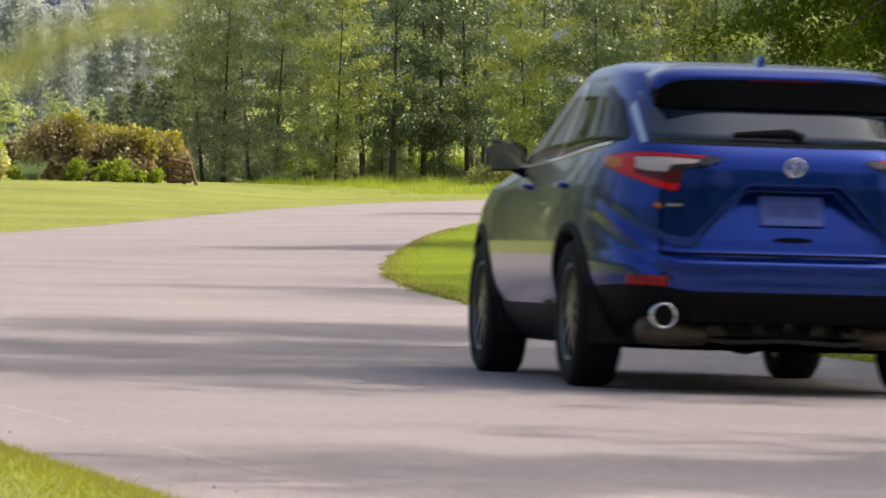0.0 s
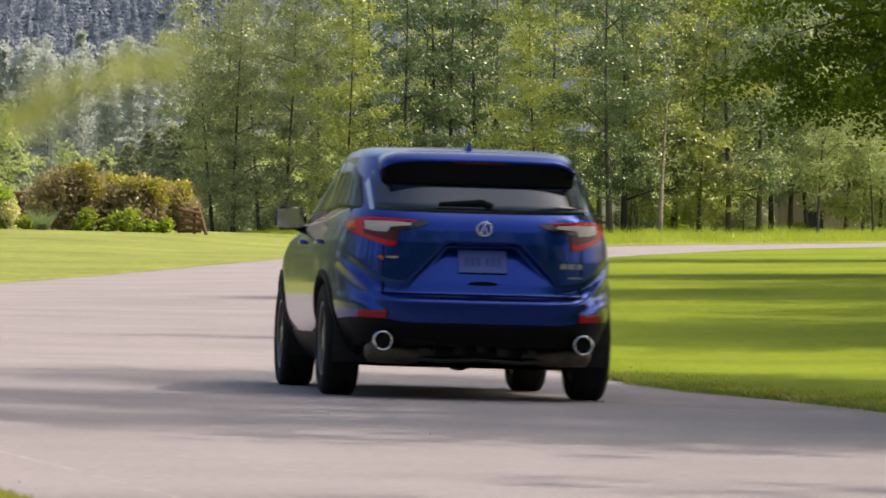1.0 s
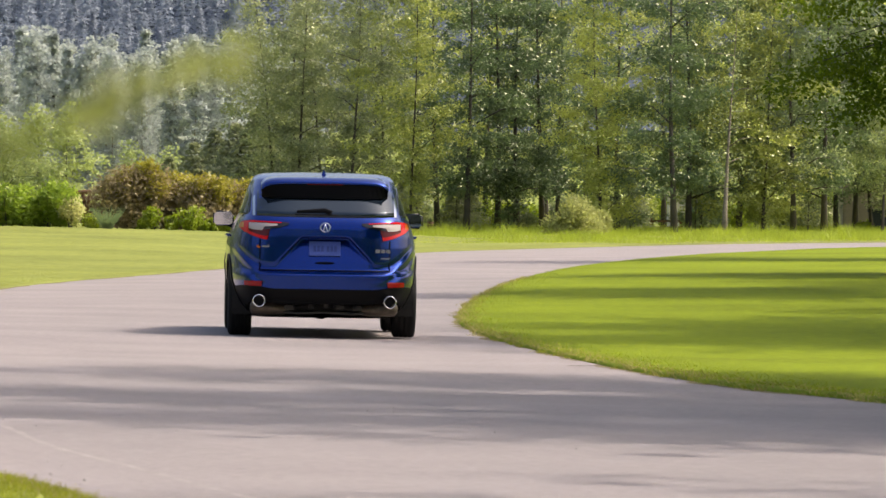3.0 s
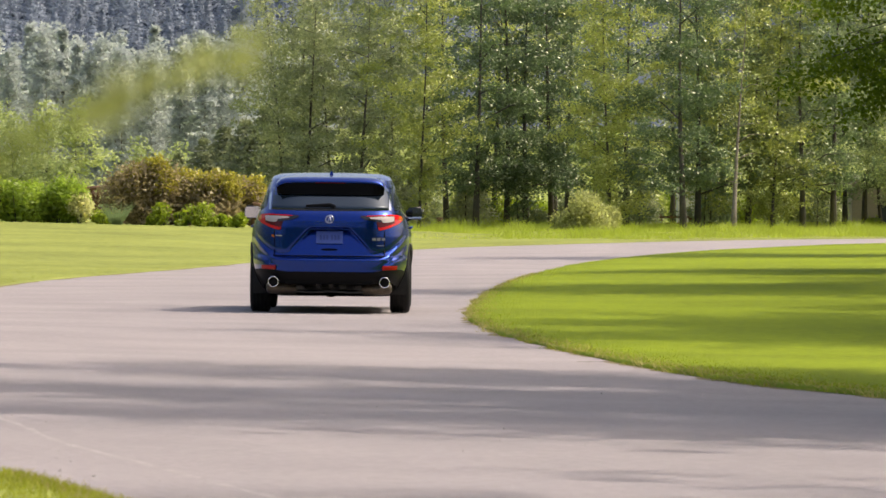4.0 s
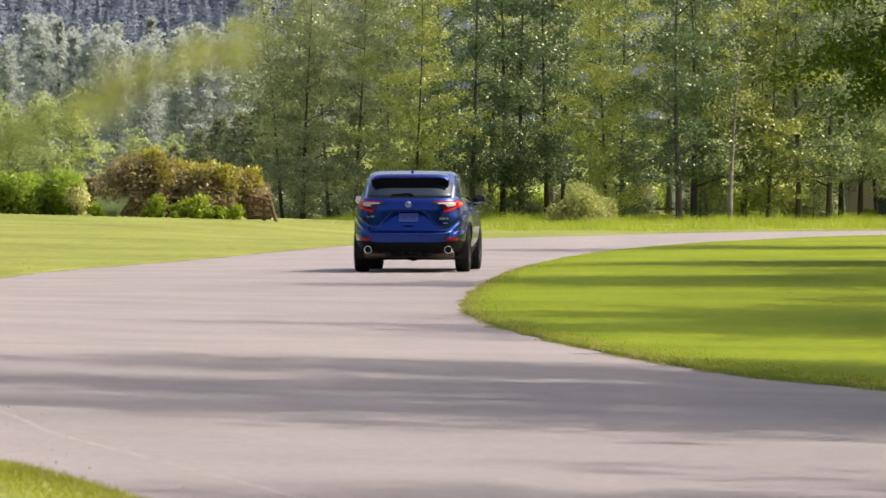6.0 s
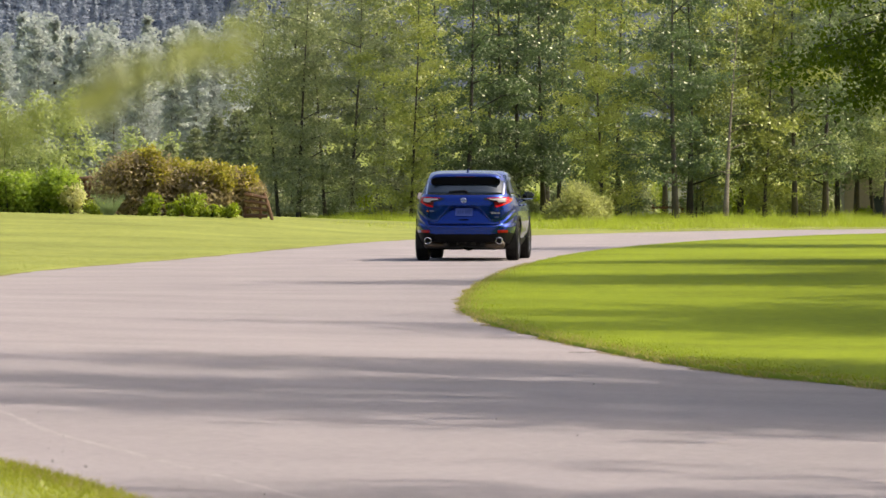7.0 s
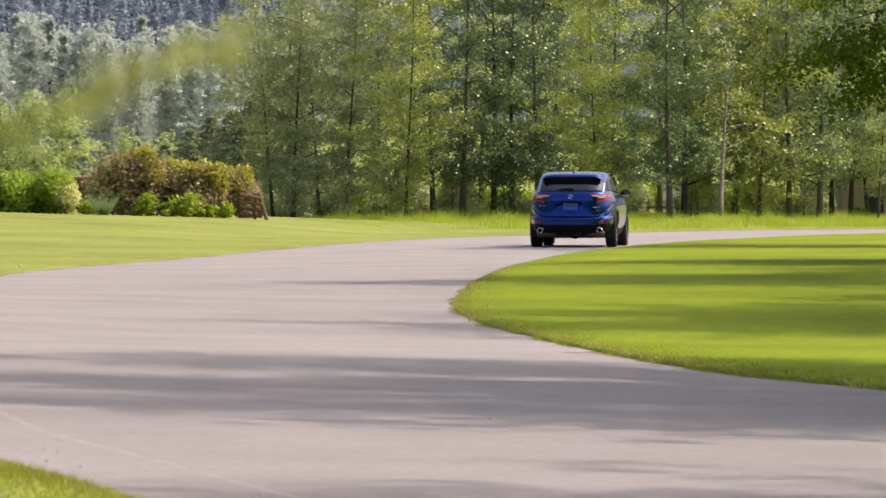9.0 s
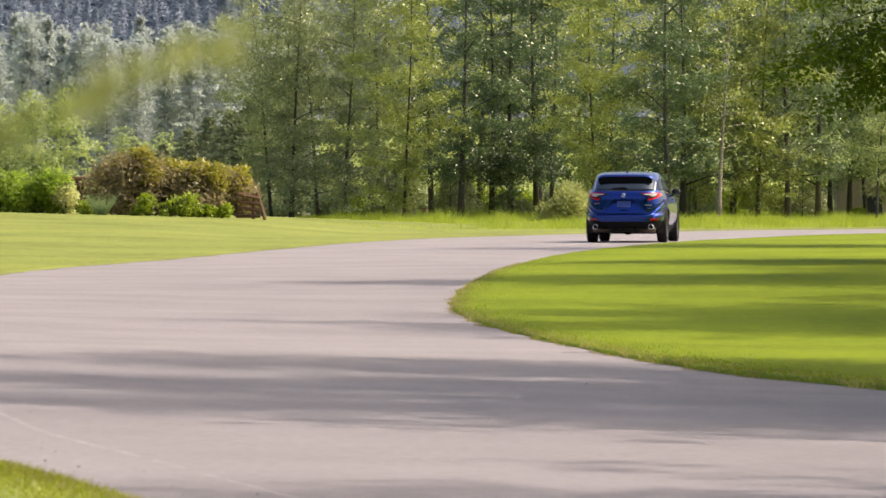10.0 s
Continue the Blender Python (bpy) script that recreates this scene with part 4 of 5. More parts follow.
def build_wood():
    kinds = [tree_kind(11 + i, h, cb, r, .088, 15000, BARK, (LEAF, LEAF_YELLOW, LEAF_DARK, LEAF_YELLOW, LEAF)[i], tr, ln, spread=.30, low_bias=.86) for i, (h, cb, r, tr, ln) in enumerate(
        ((17, 1.4, 2.5, .11, .5), (15.5, .8, 2.2, .075, 1.0), (18, 1.7, 2.7, .13, .4), (14.5, .7, 2.1, .065, .8), (16.5, 2.1, 2.6, .12, 1.3)))]
    kinds.append(tree_kind(17, 13.5, 1.2, 2.3, .080, 15500, BARK, LEAF_ASPEN, .10, .7, spread=.28, low_bias=.9, dense_z=9.8))
    kinds.append(tree_kind(18, 12.5, 1.3, 2.1, .080, 13500, BARK, LEAF_ASPEN, .08, 1.1, spread=.28, low_bias=.9, dense_z=9.8))
    pale = tree_kind(31, 11, 2.2, 1.3, .08, 900, PALE_BARK, LEAF_SCRUB, .11, 1.3)
    label = "tall leafy poplar with a dark trunk at the wood's edge"
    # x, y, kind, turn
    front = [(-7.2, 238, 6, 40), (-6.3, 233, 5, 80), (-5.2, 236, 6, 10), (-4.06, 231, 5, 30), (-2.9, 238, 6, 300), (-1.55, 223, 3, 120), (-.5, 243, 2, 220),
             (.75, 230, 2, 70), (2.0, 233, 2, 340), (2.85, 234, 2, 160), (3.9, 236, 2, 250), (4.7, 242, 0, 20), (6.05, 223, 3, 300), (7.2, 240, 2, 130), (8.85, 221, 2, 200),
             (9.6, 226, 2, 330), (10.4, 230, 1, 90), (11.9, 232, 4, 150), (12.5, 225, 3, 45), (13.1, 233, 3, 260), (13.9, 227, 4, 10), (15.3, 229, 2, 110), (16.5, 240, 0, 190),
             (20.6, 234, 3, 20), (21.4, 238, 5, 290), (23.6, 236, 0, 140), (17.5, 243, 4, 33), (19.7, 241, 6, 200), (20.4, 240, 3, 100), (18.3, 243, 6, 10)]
    first = {}
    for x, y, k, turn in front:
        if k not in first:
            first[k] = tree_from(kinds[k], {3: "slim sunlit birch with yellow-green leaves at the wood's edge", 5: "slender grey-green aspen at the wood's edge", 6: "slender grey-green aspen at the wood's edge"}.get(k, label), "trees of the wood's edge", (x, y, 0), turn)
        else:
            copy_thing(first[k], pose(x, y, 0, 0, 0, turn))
    tree_from(pale, "pale-barked leaning tree with thin foliage", "trees of the wood's edge", (10.75, 219, 0), 100, bark=PALE_BARK)
    small_pale = tree_kind(41, 7.0, 2.2, 1.9, .085, 5600, BARK, LEAF_SCRUB, .07, .5, spread=.28, limbs=7, low_bias=0)
    pale_tree = tree_from(small_pale, "small pale-leaved tree in full sun before the shed", "pale small trees", (17.2, 224, 0), 40)
    copy_thing(pale_tree, pose(19.6, 225, 0, 0, 0, 170))
    young = [tree_kind(43 + i, h, .3, r, .08, n, BARK, leaf, .03, .3, spread=.24, limbs=5, low_bias=0) for i, (h, r, n, leaf) in enumerate(((3.6, 1.0, 2600, LEAF), (2.6, .9, 1800, LEAF_ASPEN), (4.4, 1.1, 3000, LEAF_DARK)))]
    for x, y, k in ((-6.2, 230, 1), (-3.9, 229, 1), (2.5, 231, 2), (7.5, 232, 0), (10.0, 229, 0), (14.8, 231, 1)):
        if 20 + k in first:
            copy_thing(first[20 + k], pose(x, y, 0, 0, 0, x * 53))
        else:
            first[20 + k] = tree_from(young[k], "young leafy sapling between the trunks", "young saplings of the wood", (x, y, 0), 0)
    # the wood behind
    rng = np.random.default_rng(3)
    # pale leaves imitate sunlight coming from behind the wood
    back = [tree_kind(51 + i, 18 + i, 3.6, 3.0, .15, 4600, BARK, LEAF_YELLOW if i == 1 else LEAF_ASPEN, .12, .5, spread=.42, low_bias=.8) for i in range(2)]
    firstb = {}
    for i in range(13):
        x = -6.5 + i * 2.7 + rng.uniform(-.6, .6)
        y = 252 + (i % 3) * 14 + rng.uniform(-4, 4)
        k = i % 2
        if k not in firstb:
            firstb[k] = tree_from(back[k], "leafy tree standing deeper in the wood", "trees deeper in the wood", (x, y, 0), i * 50)
        else:
            copy_thing(firstb[k], pose(x, y, 0, 0, 0, i * 50))
    # small spruces among the trunks, and dark ones behind the shrub bed
    small = spruce_kind(5, 2.2, 1.1, 2600, .07)
    s0 = tree_from(small, "small dark spruce under the poplars", "young spruces", (-2.5, 237, 0))
    for x, y in ((-2.0, 239), (.3, 238), (.9, 240), (8.0, 243)):
        copy_thing(s0, pose(x, y, 0, 0, 0, x * 40))
    big = spruce_kind(6, 5.2, 3.6, 8000, .125)
    s1 = tree_from(big, "dark bushy spruce behind the shrub bed", "dark spruces", (-9.7, 258, -.2))
    for x, y, sz in ((-10.9, 263, .95), (-12.1, 268, .85), (-8.7, 256, 1.1), (-13.4, 270, .72), (-11.5, 256, .7), (-14.6, 276, .6), (-7.8, 262, 1.1)):
        copy_thing(s1, pose(x, y, -.2, 0, 0, x * 30)).scale = (sz, sz, sz)
    # roadside trees whose shade falls over the road and lawn
    shade = tree_kind(71, 13, 5.6, 3.6, .20, 6000, BARK, LEAF_DEEP, .2, .4, spread=.45, limbs=10, low_bias=0)
    t0 = tree_from(shade, "broad leafy roadside tree shading the road", "roadside trees", (8.2, 42.6, .0))
    for x, y, turn in ((11.5, 38.8, 60), (8.0, 35.8, 100), (12.5, 33.6, 210), (8.6, 30.4, 20), (15.5, 30.8, 160), (11.1, 20.6, 45), (14, 61, 100), (16, 69.5, 10), (17, 91.5, 60), (15, 99, 140), (10.7, 58, 200), (9.3, 81.6, 330), (13, 79, 170), (15.5, 20.2, 300), (12.5, 63.5, 140), (17.5, 66, 310), (15.0, 86, 250), (18, 120, 75), (12.0, 121, 15), (17.5, 74, 190)):
        copy_thing(t0, pose(x, y, .05, 0, 0, turn))
    willow = tree_kind(81, 9, 3.3, 3.8, .060, 62000, BARK, LEAF_DEEP, .09, .3, droop=.26, spread=.30, limbs=16, low_bias=.92, dense_z=5.9)
    tree_from(willow, "broad tree with dark drooping foliage overhanging the lawn", "roadside trees", (10.15, 97, .05), 30)
    screen = tree_kind(55, 17, .8, 3.6, .55, 1100, BARK, LEAF, .16, .5, spread=.5, low_bias=0)
    sc = tree_from(screen, "unseen leafy tree added for dark reflections in the car", "woods around the road", (-60, -30, 0))
    # unseen trees added behind the tripod and over the fields, to darken car reflections
    for i in range(22):
        x = -48 + i * 4.4
        copy_thing(sc, pose(x, -20 - (i % 3) * 8, 0, 0, 0, i * 70)).scale = [1.55] * 3
    for i in range(14):
        copy_thing(sc, pose(-25.5 - i * 3.1, 226 - i * 7 + (i % 3) * 9, 0, 0, 0, i * 63))
    for i in range(20):
        copy_thing(sc, pose(-25 - 2.5 * (i % 3), 58 + i * 7.2, 0, 0, 0, i * 51))
    for i in range(9):
        copy_thing(sc, pose(-42 - (i % 2) * 8, -20 + i * 13, 0, 0, 0, i * 40))


def hill_rise(x, y):
    d = np.clip((y - 2300) / 900, 0, 1)
    return 17 + 330 * d * (.75 + .25 * np.sin(x * .0031 + 1) + .12 * np.sin(x * .011)) + 5 * np.sin(x * .03 + y * .011)


def build_distance():
    # a far wooded ridge
    xs, ys = np.linspace(-1800, 1800, 120), np.linspace(2300, 3300, 50)
    v = [(float(x), float(y), float(hill_rise(x, y)) - 4) for y in ys for x in xs]
    f = [(j * 120 + i, j * 120 + i + 1, (j + 1) * 120 + i + 1, (j + 1) * 120 + i) for j in range(49) for i in range(119)]
    # the slope's blue tone is haze mixed into its base colour
    m = material("haze_tinted_forest_slope", (0.085, 0.101, 0.122), rough=1.0, vary=0.15, scale=.05, fine=.5, spec=0.0)
    tagged(new("backdrop", mesh_from("backdrop", v, f, m, True)), "distant wooded mountain slope, haze put into its blue colour", "hill", kind="structure")
    xs = np.linspace(-220, 220, 23)
    v = [(float(x), y, z) for y, z in ((560, -1.2), (640, 0), (900, 7.8), (1140, 15)) for x in xs]
    f = [(j * 23 + i, j * 23 + i + 1, (j + 1) * 23 + i + 1, (j + 1) * 23 + i) for j in range(3) for i in range(22)]
    tagged(new("valley_slope", mesh_from("valley_slope", v, f, EARTH, True)), "gently rising ground of the valley wood", "ground", kind="structure")
    # spruces on the ridge's lower slope
    rng = np.random.default_rng(18)
    n, each = 216, 340
    i = np.arange(n)
    px, py = -260 + (i % 36) * 6.0 + rng.uniform(-3, 3, n), 2390 + 40 * (i // 36) + rng.uniform(-18, 18, n)
    tall = 24 * rng.uniform(.7, 1.2, n)
    k = np.repeat(i, each)
    u = np.floor(rng.uniform(0, 1, n * each) ** 1.4 * 14) / 14 + rng.normal(0, .01, n * each)
    r = .24 * tall[k] * (1 - u) * np.sqrt(rng.uniform(.1, 1, n * each))
    a = rng.uniform(0, 6.28, n * each)
    pos = np.stack([px[k] + r * np.cos(a), py[k] + r * np.sin(a), hill_rise(px, py)[k] - 4.5 + u * tall[k] - .25 * r], axis=1)
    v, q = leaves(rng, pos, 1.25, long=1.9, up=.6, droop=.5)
    tagged(new("ridge_wood", quad_mesh("ridge_wood", v, q, NEEDLE_FAR)), "spruce wood on the far ridge, haze put into its pale colour", "wood", kind="stuff")
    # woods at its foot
    # their leaves are coloured pale to carry the haze
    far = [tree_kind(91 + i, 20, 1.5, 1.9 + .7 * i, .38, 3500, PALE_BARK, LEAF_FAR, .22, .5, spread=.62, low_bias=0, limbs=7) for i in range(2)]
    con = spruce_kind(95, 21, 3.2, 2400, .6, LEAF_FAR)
    rng = np.random.default_rng(8)
    firsts = [tree_from(far[0], "distant valley wood tree, haze put into its grey-green colour", "distant trees", (-60, 690, -1)), tree_from(far[1], "distant valley wood tree, haze put into its grey-green colour", "distant trees", (-52, 705, -1)),
              tree_from(con, "distant valley wood spruce, haze put into its pale colour", "distant trees", (-45, 730, -1))]
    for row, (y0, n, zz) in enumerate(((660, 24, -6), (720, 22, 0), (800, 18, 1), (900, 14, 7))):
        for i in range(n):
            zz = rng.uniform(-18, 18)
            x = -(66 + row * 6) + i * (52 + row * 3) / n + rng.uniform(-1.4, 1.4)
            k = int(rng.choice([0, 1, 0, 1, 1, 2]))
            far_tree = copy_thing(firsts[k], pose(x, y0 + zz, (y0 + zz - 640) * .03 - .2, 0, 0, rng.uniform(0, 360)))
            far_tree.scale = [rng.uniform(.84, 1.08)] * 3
    # pale willows nearer, before that wood
    pale = tree_kind(97, 7, .4, 2.3, .16, 4200, BARK, LEAF_SCRUB, .1, .3, spread=.35, low_bias=0)
    p0 = tree_from(pale, "pale green willow scrub beyond the shrub bed", "willow scrub", (-24, 330, -.25))
    for x, y, z in ((-27.5, 336, -.25), (-22.2, 325, -.25), (-19.5, 350, -2.2), (-25.8, 325, -1.0), (-30, 332, -.25), (-17.5, 345, -2.6)):
        copy_thing(p0, pose(x, y, z, 0, 0, x * 77))


# ---- shrubs ----
def shrub_mesh(seed, sx, sy, sz, count, leaf, mat, lumps=14, long=1.5):
    """Leaves over the surface of several lobes, uneven and open at the rim; twigs are inside."""
    rng = np.random.default_rng(seed)
    c = np.stack([rng.uniform(-.5, .5, lumps) * sx * .75, rng.uniform(-.5, .5, lumps) * sy * .6, rng.uniform(.18, .72, lumps) * sz], axis=1)
    r = rng.uniform(.24, .36, lumps) * min(sx, sz)
    k = rng.integers(0, lumps, count)
    d = rng.normal(size=(count, 3))
    d /= np.linalg.norm(d, axis=1, keepdims=True)
    pos = c[k] + d * r[k][:, None] * rng.uniform(.55, 1.12, (count, 1)) ** .6
    pos += rng.normal(0, .055 * min(sx, sz), (count, 3))
    low = pos[:, 2] < .04
    pos[low, 2] = rng.uniform(.03, .4 * sz, low.sum())
    v, q = leaves(rng, pos, leaf, long=long, up=.25)
    return quad_mesh("foliage", v, q, mat)


def stems_mesh(seed, sx, sz, n=9):
    rng = np.random.default_rng(seed)
    pieces = []
    for _ in range(n):
        a, r = rng.uniform(0, 6.28), rng.uniform(.1, .4) * sx
        pieces.append(tube([(.1 * r * math.cos(a), .1 * r * math.sin(a), -.08), (.6 * r * math.cos(a), .6 * r * math.sin(a), .4 * sz), (r * math.cos(a), r * math.sin(a), .8 * sz)], [.018, .012, .005], 5))
    return mesh_from("twig_frame", *merge(pieces), BARK)


def shrub(name, at, size, count, leaf, mat, seed, label, group="", top=None, long=1.5, cat="shrub", lumps=14):
    s = tagged(new(name), label, cat, group)
    part("twig_frame", stems_mesh(seed, size[0], size[2]), BARK, s)
    part("foliage", shrub_mesh(seed, *size, count, leaf, mat, lumps, long=long), mat, s)
    if top:
        m = shrub_mesh(seed + 500, size[0] * .95, size[1] * .9, size[2] * .6, count // 2, leaf, top, long=long)
        ob = part("young_growth", m, top, s, "ochre young shoots")
        ob.location = (0, 0, size[2] * .46)
    s.location = (at[0], at[1], float(rise(at[0], at[1])) + .03 if at[1] < 229 else -.27)
    return s


def build_bed():
    pl = "purple-brown ninebark shrub with ochre young shoots"
    shrub("ninebark", (-9.55, 170), (1.95, 1.5, 1.95), 9500, .075, LEAF_PURPLE, 1, pl + ", the tallest of the bed", "ninebark shrubs", LEAF_OCHRE)
    shrub("ninebark", (-8.25, 171), (1.6, 1.3, 1.62), 7400, .075, LEAF_PURPLE, 2, pl, "ninebark shrubs", LEAF_OCHRE)
    shrub("ninebark", (-7.35, 170), (1.6, 1.4, 1.62), 7400, .075, LEAF_PURPLE, 3, pl, "ninebark shrubs", LEAF_OCHRE)
    shrub("ninebark", (-6.55, 170.5), (1.45, 1.3, 1.52), 6800, .075, LEAF_PURPLE, 4, pl, "ninebark shrubs", LEAF_OCHRE)
    ll = "low rounded lime-green shrub before the ninebarks"
    for i, (x, w, h) in enumerate(((-8.85, .8, .75), (-7.75, .8, .72), (-7.1, .5, .45), (-6.6, .5, .48), (-8.3, .5, .45))):
        shrub("lime_shrub", (x, 168.2), (w, .6, h), 1300, .065, LEAF_LIME, 20 + i, ll, "lime-green shrubs", lumps=6)
    hl = "dense bright green hedge shrub at the lawn's edge"
    for i, (x, w, h) in enumerate(((-14.5, 2.1, 1.38), (-13.2, 2.0, 1.28), (-12.0, 1.6, 1.38), (-15.9, 2.1, 1.42))):
        shrub("hedge_shrub", (x, 168.5), (w, 1.2, h), 6500, .078, LEAF_HEDGE, 40 + i, hl, "hedge shrubs")
    shrub("flowering_shrub", (-11.3, 168.0), (.65, .6, 1.24), 1800, .06, LEAF_CREAM, 51, "shrub covered in small cream-white flowers")
    shrub("lime_shrub", (-10.6, 167.8), (.55, .5, .5), 800, .06, LEAF_LIME, 52, ll, "lime-green shrubs")
    shrub("lime_shrub", (-9.9, 172.5), (.8, .6, 2.0), 900, .09, LEAF_LIME, 53, "young lime-green sapling behind the ninebarks")
    # blue oat grass
    rng = np.random.default_rng(4)
    g = tagged(new("ornamental_grass"), "fountain of blue-grey ornamental grass blades", "grass clump")
    n = 420
    a, l = rng.uniform(0, 6.28, n), rng.uniform(.35, .8, n)
    o = rng.normal(0, .06, (n, 2))
    tip = np.stack([o[:, 0] + np.cos(a) * l * .8, o[:, 1] + np.sin(a) * l * .8, l], axis=1)
    b1 = np.stack([o[:, 0] - .006, o[:, 1], 0 * a], axis=1)
    b2 = np.stack([o[:, 0] + .006, o[:, 1], 0 * a], axis=1)
    v = np.stack([b1, b2, tip], axis=1).reshape(-1, 3)
    part("tuft", quad_mesh("tuft", v, np.arange(3 * n).reshape(n, 3), GRASS_BLUE), GRASS_BLUE, g)
    g.location = (-10.15, 167.4, float(rise(-10.15, 167.4)) + .03)
    # the lime thicket before the wood
    shrub("thicket", (4.3, 206), (2.3, 1.6, 1.45), 6500, .08, LEAF_SPRIG, 61, "bushy pale yellow-green thicket at the meadow's edge", "thickets")
    shrub("thicket", (5.4, 207), (1.0, 1.0, 1.0), 2600, .08, LEAF_SPRIG, 62, "bushy pale yellow-green thicket at the meadow's edge", "thickets")
    shrub("thicket", (17.65, 240), (.5, .5, .9), 700, .085, LEAF_LIME, 63, "small lime-green bush before the shed", "thickets")
    for i in range(14):
        shrub("thicket", (-8 + i * 3.0, 316 + 7 * (i % 3)), (3.0, 1.8, 1.5 + .4 * (i % 4)), 2200, .15, (LEAF_YELLOW, LEAF_LIME, LEAF_ASPEN)[i % 3], 120 + i, "sunlit bushy thicket beyond the wood", "thickets beyond the wood")
    # mostly pale leaf colours, painting in the brightness of a sunlit clearing
    ug = "undergrowth bush between the trunks, brightened by pale leaf colours"
    for i, x in enumerate((-6.8, -5.0, 1.9, 3.1, 6.9, 7.9, 11.0, 12.4, 13.6, 14.9, 16.1, 20.6)):
        shrub("undergrowth", (x, 241 + 4 * (i % 3)), (1.7, 1.2, 1.3 + .3 * (i % 3)), 1500, .10, (LEAF_ASPEN, LEAF, LEAF_LIME, LEAF_ASPEN, LEAF_YELLOW)[i % 5], 70 + i, ug, "undergrowth")


# ---- fences, shed, small things ----
def rail(a, b, r, name, parent, mat=TIMBER):
    v, f = tube([a, [(p + q) / 2 + .006 for p, q in zip(a, b)], b], [r, r * 1.05, r * .92], 8)
    return part(name, mesh_from(name, v, f, mat), mat, parent)


def build_timber():
    f = tagged(new("rail_fence"), "stacked split-rail fence of weathered brown timber", "fence")
    z0 = float(rise(-8, 174)) + .02
    f.location = (0, 174, z0)
    for x in (-12.0, -11.2, -10.4):
        rail((x - .12, -.1, -.1), (x + .10, .12, 1.12), .06, "post", f)
        rail((x + .10, -.1, -.1), (x - .12, .12, 1.12), .06, "post", f)
    for z in (.25, .48, .71, .94, 1.14):
        rail((-12.3, .05, z), (-11.1, -.05, z + .02), .065, "rail", f)
        rail((-11.3, -.05, z + .03), (-10.1, .06, z + .05), .065, "rail", f)
    s = tagged(new("rail_fence"), "end of a stacked timber fence with a slanting prop", "fence")
    s.location = (-5.72, 170, float(rise(-5.72, 170)) + .03)
    for i, z in enumerate((.10, .28, .46, .62)):
        rail((-.48, .10 - .05 * i, z + .05 * i), (.20, -.04, z), .055, "rail", s)
    rail((.36, -.06, -.05), (.10, .02, .80), .055, "prop", s)
    rail((-.02, .05, -.05), (.0, .05, .74), .05, "post", s)
    rail((-.50, .15, -.05), (-.46, .14, .80), .05, "post", s)
    # ranch fence in the wood
    r = tagged(new("ranch_fence"), "low brown rail fence among the trees", "fence")
    r.location = (8.9, 247, 0)
    for x in (0, 1.3, 2.6):
        part("post", box(.16, .14, .62, (x, 0, .26), .015), TIMBER, r)
    part("rail", box(2.9, .05, .11, (1.3, -.1, .44), .012), TIMBER, r)
    part("rail", box(2.9, .05, .09, (1.3, -.1, .16), .012), TIMBER, r)
    # sign on two legs: its writing cannot be read
    g = tagged(new("sign"), "small brown wooden notice sign on two legs", "sign")
    g.location = (8.05, 243, 0)
    for x in (-.12, .12):
        part("leg", box(.05, .05, .75, (x, .03, .32), .006), TIMBER, g)
    board = part("board", box(.48, .035, .32, (0, 0, .68), .01), TIMBER, g)
    for z, w in ((.75, .3), (.67, .34)):
        part("bar", box(w, .006, .03, (0, -.02, z)), WALL_PALE, board)
    k = tagged(new("stump"), "brown weathered timber stump in the grass", "stump")
    v, ff = tube([(0, 0, -.1), (0, 0, .15), (.01, 0, .42)], [.21, .185, .18], 14)
    part("wood", mesh_from("wood", v, ff, TIMBER, True), TIMBER, k)
    k.location = (-.78, 248, 0)
    # shed
    h = tagged(new("shed"), "tan boarded shed half hidden by trees", "shed")
    h.location = (19.2, 247, 0)
    for i in range(13):
        part("board", box(.262, .05, 2.5, (-1.7 + .27 * i, 0, 1.2), .008), WALL_TAN, h)
    part("side_wall", box(.08, 3.0, 2.5, (-1.86, 1.5, 1.2), .01), WALL_TAN, h)
    part("side_wall", box(.08, 3.0, 2.5, (1.66, 1.5, 1.2), .01), WALL_TAN, h)
    part("back_wall", box(3.4, .08, 2.5, (-.1, 3.0, 1.2), .01), WALL_TAN, h)
    part("roof", box(4.2, 3.9, .12, (-.1, 1.4, 2.52), .02), ROOF, h)
    b = tagged(new("bin"), "dark navy waste container with a flat lid", "bin")
    b.location = (18.75, 245.6, 0)
    part("tub", box(.80, .6, .88, (0, 0, .46), .03), NAVY, b)
    part("lid", box(.88, .68, .07, (0, 0, .94), .02), NAVY, b)
    for s2 in (-1, 1):
        part("handle", box(.05, .3, .05, (s2 * .46, 0, .86), .01), NAVY, b)
    c = tagged(new("cabin"), "pale low cabin deep in the wood with a teal door", "cabin")
    c.location = (12.6, 292, 0)
    part("wall", box(2.4, 2.0, 2.0, (0, 1, .95), .02), WALL_PALE, c)
    part("door", box(.55, .05, 1.3, (.25, -.02, .6), .01), TEAL, c)
    part("roof", box(2.8, 2.5, .14, (0, 1, 2.02), .02), ROOF, c)
    p = tagged(new("marker_post"), "slim white marker post in the wood", "post")
    part("shaft", box(.14, .10, 1.2, (0, 0, .5), .02), WALL_PALE, p)
    p.location = (-4.5, 262, 0)


